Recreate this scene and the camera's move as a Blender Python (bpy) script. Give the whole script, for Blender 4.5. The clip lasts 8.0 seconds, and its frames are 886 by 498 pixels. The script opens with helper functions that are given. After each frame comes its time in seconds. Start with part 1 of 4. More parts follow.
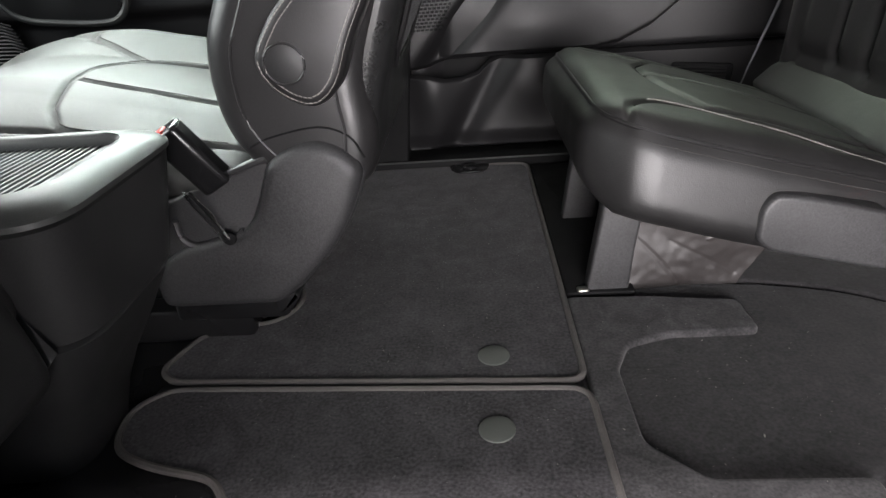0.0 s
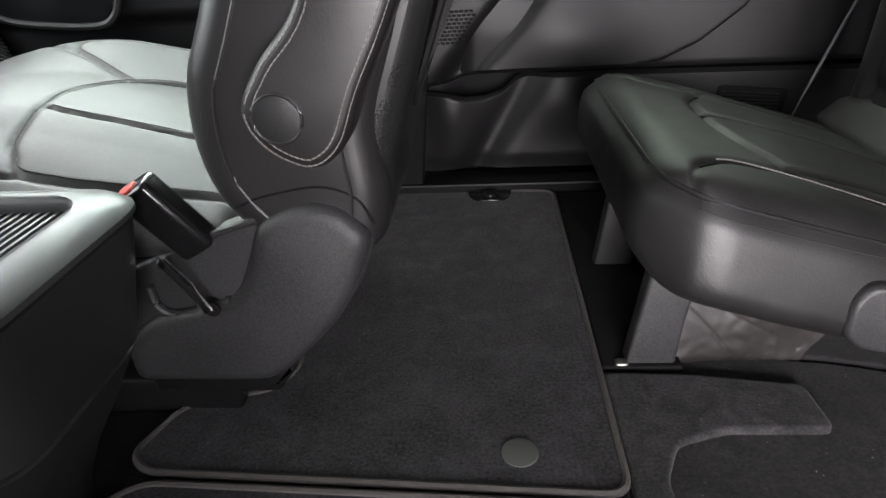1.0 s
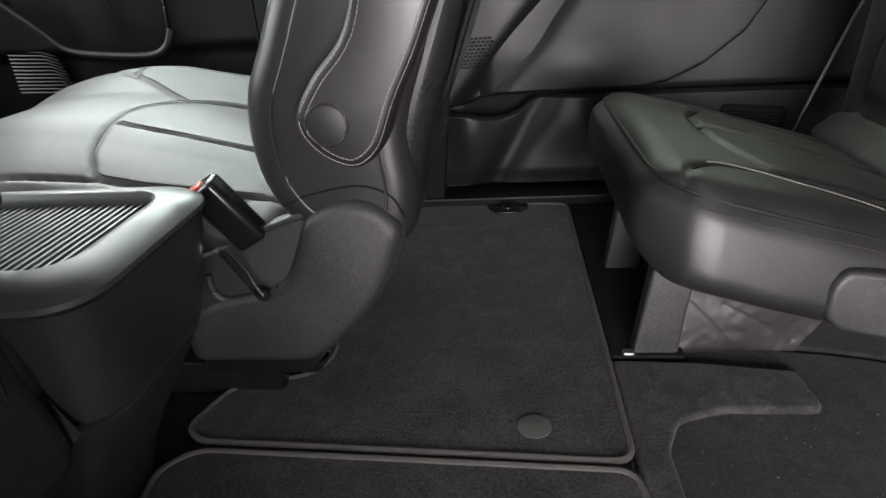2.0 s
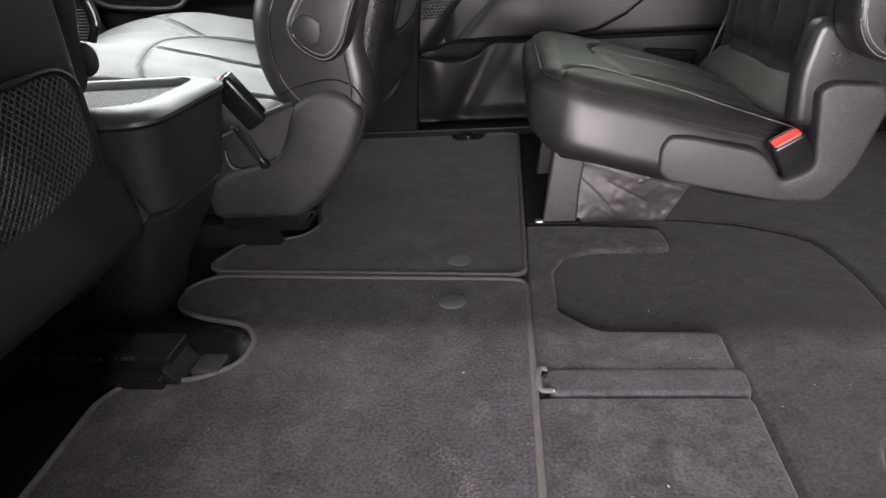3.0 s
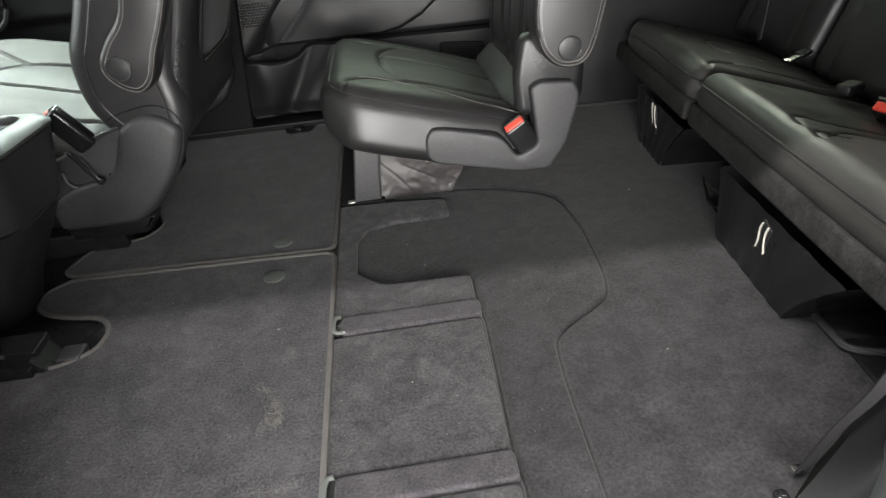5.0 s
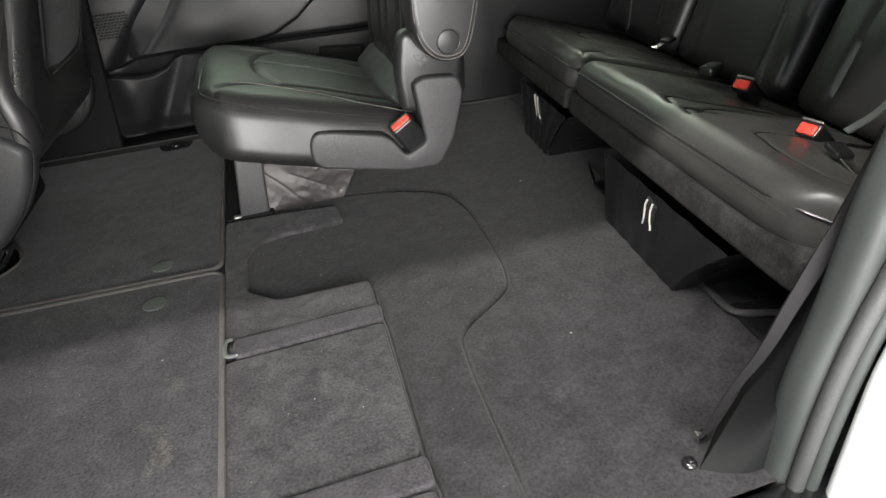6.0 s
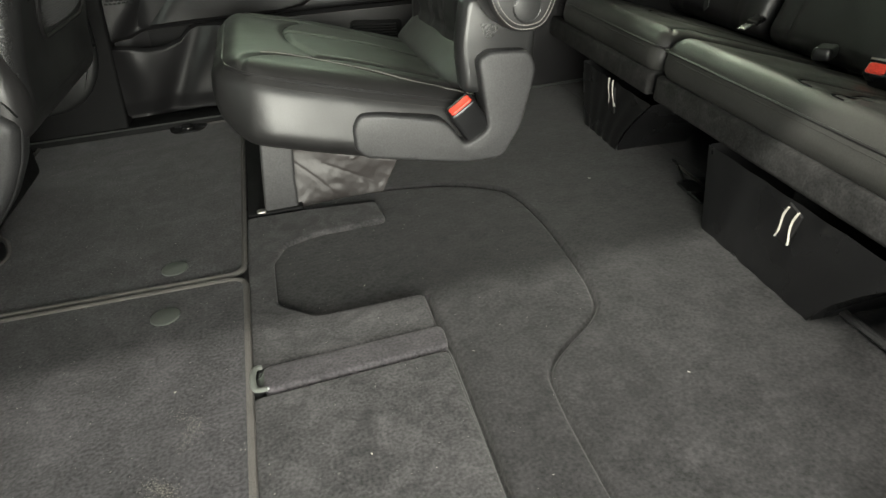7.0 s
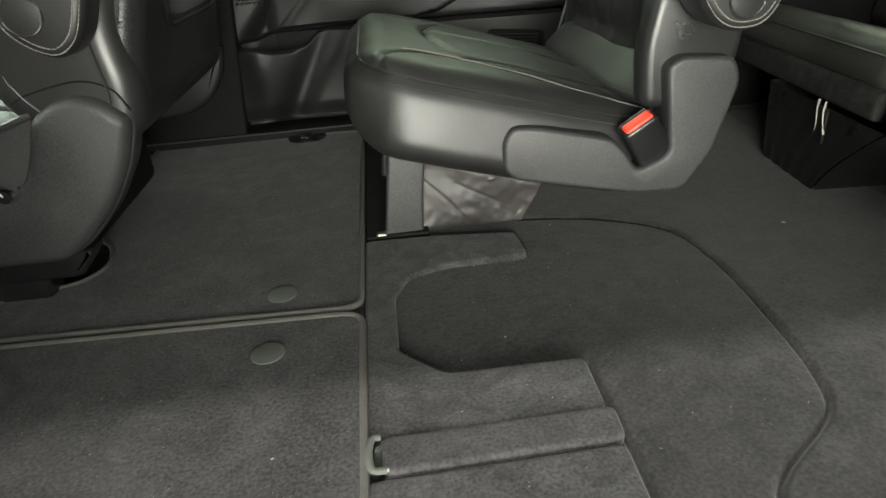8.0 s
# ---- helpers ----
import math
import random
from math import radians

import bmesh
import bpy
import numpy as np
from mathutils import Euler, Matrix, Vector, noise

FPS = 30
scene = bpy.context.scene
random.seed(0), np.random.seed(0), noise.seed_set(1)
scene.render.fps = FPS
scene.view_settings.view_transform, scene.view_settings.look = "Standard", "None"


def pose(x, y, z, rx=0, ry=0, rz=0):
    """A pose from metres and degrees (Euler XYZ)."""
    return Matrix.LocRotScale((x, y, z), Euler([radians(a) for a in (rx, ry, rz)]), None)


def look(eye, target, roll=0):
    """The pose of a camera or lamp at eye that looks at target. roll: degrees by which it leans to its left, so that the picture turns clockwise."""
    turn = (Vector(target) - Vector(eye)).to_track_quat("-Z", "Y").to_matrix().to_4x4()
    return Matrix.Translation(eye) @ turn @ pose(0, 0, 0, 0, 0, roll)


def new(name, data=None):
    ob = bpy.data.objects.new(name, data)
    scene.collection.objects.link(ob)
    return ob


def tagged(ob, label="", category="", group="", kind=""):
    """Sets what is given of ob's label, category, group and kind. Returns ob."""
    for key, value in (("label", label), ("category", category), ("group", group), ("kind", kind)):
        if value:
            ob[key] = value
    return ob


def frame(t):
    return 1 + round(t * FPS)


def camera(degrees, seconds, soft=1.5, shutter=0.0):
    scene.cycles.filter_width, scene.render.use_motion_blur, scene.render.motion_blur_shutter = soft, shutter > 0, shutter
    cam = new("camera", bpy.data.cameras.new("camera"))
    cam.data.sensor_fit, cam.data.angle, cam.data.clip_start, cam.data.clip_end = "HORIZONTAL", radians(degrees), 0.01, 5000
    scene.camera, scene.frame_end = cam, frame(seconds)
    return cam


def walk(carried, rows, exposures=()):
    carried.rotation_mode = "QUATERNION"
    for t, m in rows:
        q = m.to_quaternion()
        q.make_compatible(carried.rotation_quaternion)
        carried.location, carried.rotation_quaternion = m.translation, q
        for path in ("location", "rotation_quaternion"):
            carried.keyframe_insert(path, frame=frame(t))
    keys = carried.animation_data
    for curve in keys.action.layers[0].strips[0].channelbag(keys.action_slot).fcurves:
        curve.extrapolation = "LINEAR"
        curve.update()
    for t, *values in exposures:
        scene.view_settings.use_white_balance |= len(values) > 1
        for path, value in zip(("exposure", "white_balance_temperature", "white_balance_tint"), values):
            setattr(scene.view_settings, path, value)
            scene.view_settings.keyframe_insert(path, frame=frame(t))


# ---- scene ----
cam = camera(72.0, 8.0)
PATH = [
    (0, (-0.123, -0.593, 0.499), (-0.242, 1.181, -0.416), -4.6),
    (0.5, (-0.151, -0.472, 0.529), (-0.278, 1.288, -0.412), -3.9),
    (1, (-0.142, -0.437, 0.531), (-0.29, 1.317, -0.418), -3.4),
    (1.2, (-0.16, -0.401, 0.504), (-0.322, 1.352, -0.445), -3.6),
    (2.3, (-0.11, -0.625, 0.543), (-0.335, 1.173, -0.304), -4.2),
    (2.5, (-0.074, -0.69, 0.524), (-0.309, 1.096, -0.345), -4.3),
    (3, (-0.02, -0.869, 0.497), (-0.246, 0.9, -0.408), -4.3),
    (3.5, (0.014, -1.035, 0.546), (-0.195, 0.694, -0.438), -4.7),
    (4, (0.016, -1.091, 0.565), (-0.14, 0.619, -0.461), -4.9),
    (4.5, (0.058, -1.087, 0.589), (-0.02, 0.625, -0.442), -5.1),
    (5, (0.15, -1.098, 0.622), (0.263, 0.617, -0.401), -5.7),
    (5.2, (0.156, -1.097, 0.621), (0.403, 0.602, -0.405), -5.8),
    (6.3, (0.173, -1.046, 0.585), (0.602, 0.618, -0.439), -5.7),
    (6.5, (0.17, -1.012, 0.583), (0.609, 0.65, -0.44), -5.5),
    (7, (0.114, -0.877, 0.522), (0.521, 0.78, -0.522), -4.5),
    (7.5, (0.07, -0.735, 0.458), (0.344, 0.974, -0.544), -5.2),
    (8, (0.064, -0.692, 0.451), (0.196, 1.062, -0.501), -4.6),
]
walk(cam, [(t, look(eye, target, roll)) for t, eye, target, roll in PATH],
     exposures=[(0.0, 0.08, 6500, 10), (0.5, -0.02, 6450, 12), (1.0, -0.06, 6450, 11), (2.5, -0.12, 6550, 13), (3.0, -0.02, 6550, 16), (3.5, 0.14, 6550, 15), (4.5, 0.12, 6500, 8), (5.0, 0.0, 6550, 4), (6.5, 0.05, 6550, 4), (7.0, 0.16, 6950, -4), (8.0, 0.04, 6950, -5)])

# ---- light ----
world = bpy.data.worlds.new("world")
scene.world = world
world.use_nodes = True
wn = world.node_tree
sky = wn.nodes.new("ShaderNodeTexSky")
sky.sky_type, sky.sun_disc = "NISHITA", False
sky.sun_elevation, sky.sun_rotation = radians(55), radians(200)
wn.nodes["Background"].inputs["Strength"].default_value = 0.05
wn.links.new(sky.outputs["Color"], wn.nodes["Background"].inputs["Color"])


def area(name, eye, target, sx, sy, power, colour):
    d = bpy.data.lights.new(name, "AREA")
    d.shape, d.size, d.size_y, d.energy, d.color = "RECTANGLE", sx, sy, power, colour
    ob = new(name, d)
    ob.matrix_world = look(eye, target)
    return ob


area("shop_ceiling_tube", (-0.48, -1.42, 2.30), (-0.48, -0.9, 0.0), 1.6, 0.05, 168, (1.0, 0.94, 0.94))
area("door_opening_light", (0.0, -2.2, 0.47), (0.0, 0.1, 0.20), 1.4, 0.9, 145, (1.0, 0.95, 0.96))
area("front_window_light", (-0.95, 0.97, 0.92), (-0.7, 0.2, 0.35), 0.9, 0.42, 7.6, (0.96, 1.0, 0.98)).data.spread = radians(100)
area("windscreen_light", (-1.75, 0.0, 1.0), (-0.7, 0.1, 0.35), 1.3, 0.6, 7.6, (0.96, 1.0, 0.98)).data.spread = radians(100)
area("rear_side_window_light", (0.3, 0.97, 0.90), (0.3, 0.3, 0.25), 0.9, 0.40, 1.7, (0.93, 1.0, 0.84)).data.spread = radians(110)
area("rear_quarter_window_light", (1.42, 0.97, 0.90), (0.95, 0.0, 0.2), 0.8, 0.40, 3.4, (1.0, 0.99, 0.86)).data.spread = radians(120)

# ---- mesh helpers ----


def spline(pts, n=8, closed=False):
    """Catmull-Rom through the points."""
    p = [Vector(q) for q in pts]
    m = len(p)
    out = []
    for i in range(m if closed else m - 1):
        a = p[(i - 1) % m] if closed or i > 0 else p[0] * 2 - p[1]
        b, c = p[i], p[(i + 1) % m]
        d = p[(i + 2) % m] if closed or i < m - 2 else p[-1] * 2 - p[-2]
        for k in range(n):
            t = k / n
            out.append(0.5 * (2 * b + (c - a) * t + (2 * a - 5 * b + 4 * c - d) * t * t + (3 * b - a - 3 * c + d) * t ** 3))
    if not closed:
        out.append(p[-1].copy())
    return out


def soften(pts, r, n=4):
    """A closed outline in two dimensions with its corners rounded by r."""
    out = []
    m = len(pts)
    for i in range(m):
        p, a, b = Vector(pts[i]), Vector(pts[i - 1]), Vector(pts[(i + 1) % m])
        k = min(r, (a - p).length * 0.45, (b - p).length * 0.45)
        q0, q1 = p + (a - p).normalized() * k, p + (b - p).normalized() * k
        for j in range(n + 1):
            t = j / n
            out.append(q0 * (1 - t) ** 2 + p * 2 * t * (1 - t) + q1 * t * t)
    return out


def inset(loop, d):
    """A closed 2D outline (counter-clockwise) moved inwards by d."""
    m = len(loop)
    out = []
    for i in range(m):
        e0, e1 = loop[i] - loop[i - 1], loop[(i + 1) % m] - loop[i]
        e = (e0.normalized() if e0.length else e0) + (e1.normalized() if e1.length else e1)
        e = e.normalized() if e.length else Vector((1, 0))
        out.append(loop[i] + Vector((-e.y, e.x)) * d)
    return out


def ccw(loop):
    s = sum(loop[i - 1].x * loop[i].y - loop[i].x * loop[i - 1].y for i in range(len(loop)))
    return loop if s > 0 else loop[::-1]


def bulge(outline, lo, hi, r, axis="y", corner=0.0, steps=4, both=True, rim=0.0):
    """A slab of the 2D outline between lo and hi on an axis, its rims rounded by r."""
    loop = ccw(soften(outline, corner) if corner else [Vector(q) for q in outline])
    rings = []
    for k in range(steps + 1):
        a = math.pi / 2 * k / steps
        rings.append((inset(loop, r * (1 - math.sin(a))), lo + r * (1 - math.cos(a))))
    for k in range(steps + 1):
        a = math.pi / 2 * (1 - k / steps)
        if both:
            rings.append((inset(loop, r * (1 - math.sin(a))), hi - r * (1 - math.cos(a))))
    if not both:
        rings.append((loop, hi))
    if rim:
        rings.append((inset(loop, r + rim), hi))
    bm = bmesh.new()
    put = {"x": lambda p, w: (w, p.x, p.y), "y": lambda p, w: (p.x, w, p.y), "z": lambda p, w: (p.x, p.y, w)}[axis]
    vs = [[bm.verts.new(put(p, w)) for p in ring] for ring, w in rings]
    m = len(loop)
    for a, b in zip(vs, vs[1:]):
        for i in range(m):
            j = (i + 1) % m
            bm.faces.new((a[i], a[j], b[j], b[i]))
    bm.faces.new(vs[0][::-1])
    bm.faces.new(vs[-1])
    bmesh.ops.recalc_face_normals(bm, faces=bm.faces)
    return bm


def tube(pts, r, n=6, closed=False, flat=1.0):
    """A tube along 3D points; flat squeezes it across."""
    p = [Vector(q) for q in pts]
    bm = bmesh.new()
    rings = []
    m = len(p)
    up = Vector((0, 0, 1))
    for i in range(m):
        t = (p[(i + 1) % m] - p[i - 1]) if closed or 0 < i < m - 1 else (p[1] - p[0] if i == 0 else p[-1] - p[-2])
        t = t.normalized() if t.length else Vector((1, 0, 0))
        ref = up if abs(t.z) < 0.95 else Vector((0, 1, 0))
        a = t.cross(ref).normalized()
        b = a.cross(t).normalized()
        rings.append([bm.verts.new(p[i] + (a * math.cos(2 * math.pi * k / n) + b * math.sin(2 * math.pi * k / n) * flat) * r) for k in range(n)])
    for i in range(m if closed else m - 1):
        a, b = rings[i], rings[(i + 1) % m]
        for k in range(n):
            bm.faces.new((a[k], a[(k + 1) % n], b[(k + 1) % n], b[k]))
    if not closed:
        bm.faces.new(rings[0][::-1])
        bm.faces.new(rings[-1])
    bmesh.ops.recalc_face_normals(bm, faces=bm.faces)
    return bm


def stitch(pts, gap=0.0052, length=0.0041, r=0.00062):
    """A row of thread stitches along 3D points, in one mesh."""
    p = [Vector(q) for q in pts]
    bm = bmesh.new()
    total, at = 0.0, []
    for a, b in zip(p, p[1:]):
        at.append((total, a, b))
        total += (b - a).length
    s, i = 0.0, 0
    while s + length < total:
        while i < len(at) - 1 and at[i + 1][0] <= s:
            i += 1
        base, a, b = at[i]
        d = (b - a).normalized()
        q = a + d * (s - base)
        side = d.cross(Vector((0.3, 0.2, 1))).normalized() * r
        top = d.cross(side).normalized() * r
        c = [[bm.verts.new(q + d * l + side * u + top * w) for u, w in ((-1, 0), (0, 1.2), (1, 0), (0, -1.2))] for l in (0, length)]
        for k in range(4):
            bm.faces.new((c[0][k], c[0][(k + 1) % 4], c[1][(k + 1) % 4], c[1][k]))
        s += gap
    return bm


def seg_dist(px, py, pts):
    best = 9.0
    for a, b in zip(pts, pts[1:]):
        dx, dy = b[0] - a[0], b[1] - a[1]
        l = dx * dx + dy * dy
        t = max(0.0, min(1.0, ((px - a[0]) * dx + (py - a[1]) * dy) / l)) if l else 0
        best = min(best, math.hypot(px - a[0] - t * dx, py - a[1] - t * dy))
    return best


def pad(a, b, c, r, step=0.008, seams=(), crown=0.0, depth=0.006, width=0.006, wave=0.002, shape=None):
    """An upholstered pad a x b x c with rounded edges, its upper face (z) crowned and drawn in along seams (x, y)."""
    h = Vector((a / 2, b / 2, c / 2))
    core = Vector((max(h.x - r, 0.001), max(h.y - r, 0.001), max(h.z - r, 0.001)))
    bm = bmesh.new()
    seen = {}

    def vert(p):
        q = Vector(tuple(max(-core[i], min(core[i], p[i])) for i in range(3)))
        d = p - q
        p2 = q + d.normalized() * r if d.length else p
        key = (round(p2.x, 5), round(p2.y, 5), round(p2.z, 5))
        if key not in seen:
            z = p2.copy()
            if p2.z > 0:
                k = min(1.0, p2.z / h.z)
                z.z += crown * (1 - (p2.x / h.x) ** 2) * (1 - (p2.y / h.y) ** 2) * k
                for sm in seams:
                    e = seg_dist(p2.x, p2.y, sm)
                    z.z -= depth * math.exp(-(e / width) ** 2) * k
            z += Vector((noise.noise(p2 * 9), noise.noise(p2 * 9 + Vector((5, 0, 0))), noise.noise(p2 * 11 + Vector((0, 7, 0))))) * wave
            if shape:
                z = shape(z)
            seen[key] = bm.verts.new(z)
        return seen[key]

    n = [max(4, round(v / step)) for v in (a, b, c)]
    for ax in range(3):
        u, v = (ax + 1) % 3, (ax + 2) % 3
        for sign in (-1, 1):
            for i in range(n[u]):
                for j in range(n[v]):
                    f = []
                    for di, dj in ((0, 0), (1, 0), (1, 1), (0, 1)):
                        p = Vector((0, 0, 0))
                        p[ax], p[u], p[v] = sign * h[ax], h[u] * (2 * (i + di) / n[u] - 1), h[v] * (2 * (j + dj) / n[v] - 1)
                        w = vert(p)
                        if w not in f:
                            f.append(w)
                    if len(f) > 2:
                        try:
                            bm.faces.new(f if sign > 0 else f[::-1])
                        except ValueError:
                            pass
    return bm


def smooth_seams(seams):
    return [[(q.x, q.y) for q in spline([(*p, 0) for p in sm], 5)] for sm in seams]


def seam_lines(seams, h, crown, depth, limit, m, shape=None):
    """Thin dark creases lying in the drawn-in seams of a pad, in one mesh."""
    out = bmesh.new()
    for sm in seams:
        pts = []
        for x, y in sm:
            if abs(x) < limit[0] and abs(y) < limit[1]:
                p = Vector((x, y, h.z + crown * (1 - (x / h.x) ** 2) * (1 - (y / h.y) ** 2) - depth))
                pts.append(shape(p) if shape else p)
        if len(pts) > 2:
            b2 = tube(pts, 0.0010, 5)
            me = bpy.data.meshes.new("tmp")
            b2.to_mesh(me)
            b2.free()
            out.from_mesh(me)
            bpy.data.meshes.remove(me)
    return moved(out, m)


def moved(bm, m):
    bm.transform(m)
    return bm


def mesh_of(name, bm, material, smooth=True):
    me = bpy.data.meshes.new(name)
    bm.to_mesh(me)
    bm.free()
    me.materials.append(material)
    if smooth:
        me.polygons.foreach_set("use_smooth", [True] * len(me.polygons))
        me.set_sharp_from_angle(angle=radians(42))
    return me


def part(name, bm, material, parent, label="", smooth=True):
    """One mesh object under a thing or a part."""
    ob = new(name, mesh_of(name, bm, material, smooth))
    if parent is not None:
        ob.parent = parent
        ob.matrix_parent_inverse = parent.matrix_world.inverted()
    if label:
        tagged(ob, label)
    return ob


def thing(name, at, label, category, group="", kind=""):
    ob = new(name)
    ob.location = at
    ob.empty_display_size = 0.05
    bpy.context.view_layer.update()
    return tagged(ob, label, category, group, kind)


def grid(nx, ny, fn):
    """A sheet of (nx+1) x (ny+1) vertices, fn(u, v) giving each place."""
    bm = bmesh.new()
    vs = [[bm.verts.new(fn(i / nx, j / ny)) for j in range(ny + 1)] for i in range(nx + 1)]
    for i in range(nx):
        for j in range(ny):
            bm.faces.new((vs[i][j], vs[i + 1][j], vs[i + 1][j + 1], vs[i][j + 1]))
    return bm


def box(x0, x1, y0, y1, z0, z1, r=0.004):
    return bulge([(x0, y0), (x1, y0), (x1, y1), (x0, y1)], z0, z1, r, "z", corner=r * 1.5, steps=3)


def disc(centre, radius, thick, normal, r=0.002, n=32):
    c = [(radius * math.cos(2 * math.pi * k / n), radius * math.sin(2 * math.pi * k / n)) for k in range(n)]
    bm = bulge(c, 0, thick, r, "z", steps=3)
    q = Vector(normal).to_track_quat("Z", "Y").to_matrix().to_4x4()
    return moved(bm, Matrix.Translation(centre) @ q)


# ---- materials ----


def surface(name, colour, rough, metal=0.0, vary=0.25, grain=400.0, bump=0.2, height=0.0006, pebble=0.0, patch=6.0, tint=None, sheen=0.0, coat=0.0, spec=0.5, rvary=0.12, wfine=0.5, span=0.36, fdetail=2.0, wrinkle=0.0, mottle=0.0):
    """A procedural surface: two scales of colour and roughness, and fine relief."""
    m = bpy.data.materials.new(name)
    m.use_nodes = True
    t = m.node_tree
    b = t.nodes["Principled BSDF"]
    co = t.nodes.new("ShaderNodeTexCoord")

    def noise_node(scale, detail=4.0):
        k = t.nodes.new("ShaderNodeTexNoise")
        k.inputs["Scale"].default_value, k.inputs["Detail"].default_value = scale, detail
        t.links.new(co.outputs["Object"], k.inputs["Vector"])
        return k

    big, fine = noise_node(patch), noise_node(grain, fdetail)
    mix = t.nodes.new("ShaderNodeMix")
    mix.data_type = "RGBA"
    other = tint or tuple(c * (1 + vary * 1.6) for c in colour)
    lo = tuple(c * (1 - vary) for c in colour)
    mix.inputs["A"].default_value, mix.inputs["B"].default_value = (*lo, 1), (*other, 1)
    add = t.nodes.new("ShaderNodeMath")
    add.operation = "ADD"
    half1, half2 = t.nodes.new("ShaderNodeMath"), t.nodes.new("ShaderNodeMath")
    for h, k in ((half1, big), (half2, fine)):
        h.operation = "MULTIPLY"
        h.inputs[1].default_value = 1 - wfine if h is half1 else wfine
        t.links.new(k.outputs["Fac"], h.inputs[0])
        t.links.new(h.outputs[0], add.inputs[0 if h is half1 else 1])
    ramp = t.nodes.new("ShaderNodeMapRange")
    ramp.inputs["From Min"].default_value, ramp.inputs["From Max"].default_value = 0.5 - span / 2, 0.5 + span / 2
    t.links.new(add.outputs[0], ramp.inputs["Value"])
    t.links.new(ramp.outputs[0], mix.inputs["Factor"])
    shade = mix.outputs["Result"]
    if mottle:
        # brushed pile: darker and lighter blotches some centimetres across
        mid = noise_node(26.0, 5.0)
        mid.inputs["Distortion"].default_value = 1.2
        span2 = t.nodes.new("ShaderNodeMapRange")
        span2.inputs["From Min"].default_value, span2.inputs["From Max"].default_value = 0.32, 0.68
        span2.inputs["To Min"].default_value, span2.inputs["To Max"].default_value = 1 - mottle, 1 + mottle
        t.links.new(mid.outputs["Fac"], span2.inputs["Value"])
        mul = t.nodes.new("ShaderNodeVectorMath")
        mul.operation = "SCALE"
        t.links.new(shade, mul.inputs[0])
        t.links.new(span2.outputs[0], mul.inputs["Scale"])
        shade = mul.outputs[0]
    t.links.new(shade, b.inputs["Base Color"])
    rr = t.nodes.new("ShaderNodeMapRange")
    rr.inputs["To Min"].default_value, rr.inputs["To Max"].default_value = max(0.02, rough - rvary), min(1.0, rough + rvary)
    rr.inputs["From Min"].default_value, rr.inputs["From Max"].default_value = 0.3, 0.7
    t.links.new(big.outputs["Fac"], rr.inputs["Value"])
    t.links.new(rr.outputs[0], b.inputs["Roughness"])
    b.inputs["Metallic"].default_value = metal
    b.inputs["Specular IOR Level"].default_value = spec
    b.inputs["Coat Weight"].default_value = coat
    if sheen:
        b.inputs["Sheen Weight"].default_value, b.inputs["Sheen Roughness"].default_value = sheen, 0.5
    last = None
    src = fine.outputs["Fac"]
    if pebble:
        v = t.nodes.new("ShaderNodeTexVoronoi")
        v.inputs["Scale"].default_value = pebble
        t.links.new(co.outputs["Object"], v.inputs["Vector"])
        src = v.outputs["Distance"]
    if bump:
        k = t.nodes.new("ShaderNodeBump")
        k.inputs["Strength"].default_value, k.inputs["Distance"].default_value = bump, height
        t.links.new(src, k.inputs["Height"])
        k2 = t.nodes.new("ShaderNodeBump")
        k2.inputs["Strength"].default_value, k2.inputs["Distance"].default_value = bump * 0.5, wrinkle or min(height * 3, 0.0015)
        t.links.new(noise_node(60.0 if wrinkle else 35.0).outputs["Fac"], k2.inputs["Height"])
        t.links.new(k.outputs["Normal"], k2.inputs["Normal"])
        t.links.new(k2.outputs["Normal"], b.inputs["Normal"])
    return m


LEATHER = surface("black_leather", (0.0145, 0.0139, 0.0143), 0.37, spec=0.62, vary=0.2, bump=0.15, height=0.0004, pebble=700, wrinkle=0.0014, patch=9, rvary=0.05)
LEATHER_WORN = surface("worn_black_leather", (0.0125, 0.0121, 0.0122), 0.47, spec=0.6, vary=0.25, bump=0.33, height=0.0004, pebble=620, wrinkle=0.0024, patch=12, rvary=0.05)
SEAT_LEATHER = surface("soft_black_leather", (0.032, 0.032, 0.031), 0.50, vary=0.2, bump=0.2, height=0.0004, pebble=800, wrinkle=0.0012, patch=9, rvary=0.04)
BENCH_LEATHER = surface("satin_black_leather", (0.031, 0.0305, 0.0288), 0.40, vary=0.25, bump=0.22, height=0.0004, pebble=700, wrinkle=0.0014, patch=9)
THREAD = surface("pale_thread", (0.18, 0.172, 0.16), 0.8, bump=0)
DARK_THREAD = surface("dark_thread", (0.034, 0.032, 0.031), 0.8, bump=0)
PLASTIC = surface("grained_black_plastic", (0.0240, 0.0237, 0.0246), 0.44, vary=0.45, wfine=0.75, grain=420, bump=0.5, height=0.0005, pebble=1000, patch=7)
SMOOTH = surface("smooth_black_plastic", (0.008, 0.008, 0.0085), 0.30, bump=0.05)
SATIN = surface("satin_grey_plastic", (0.030, 0.032, 0.031), 0.42, bump=0.12, height=0.0003, grain=900)
TRIM = surface("soft_black_door_trim", (0.0095, 0.0092, 0.0098), 0.42, spec=0.34, bump=0.35, height=0.0005, pebble=800, patch=5)
# same charcoal carpet as the lids, darkened for the shade towards the rear
SHADED_CARPET = surface("charcoal_carpet_shaded", (0.0172, 0.0164, 0.0172), 0.95, vary=0.6, wfine=0.6, span=0.36, fdetail=6.0, grain=240, bump=0.2, height=0.0012, patch=20, sheen=0.105, spec=0.12, mottle=0.18)
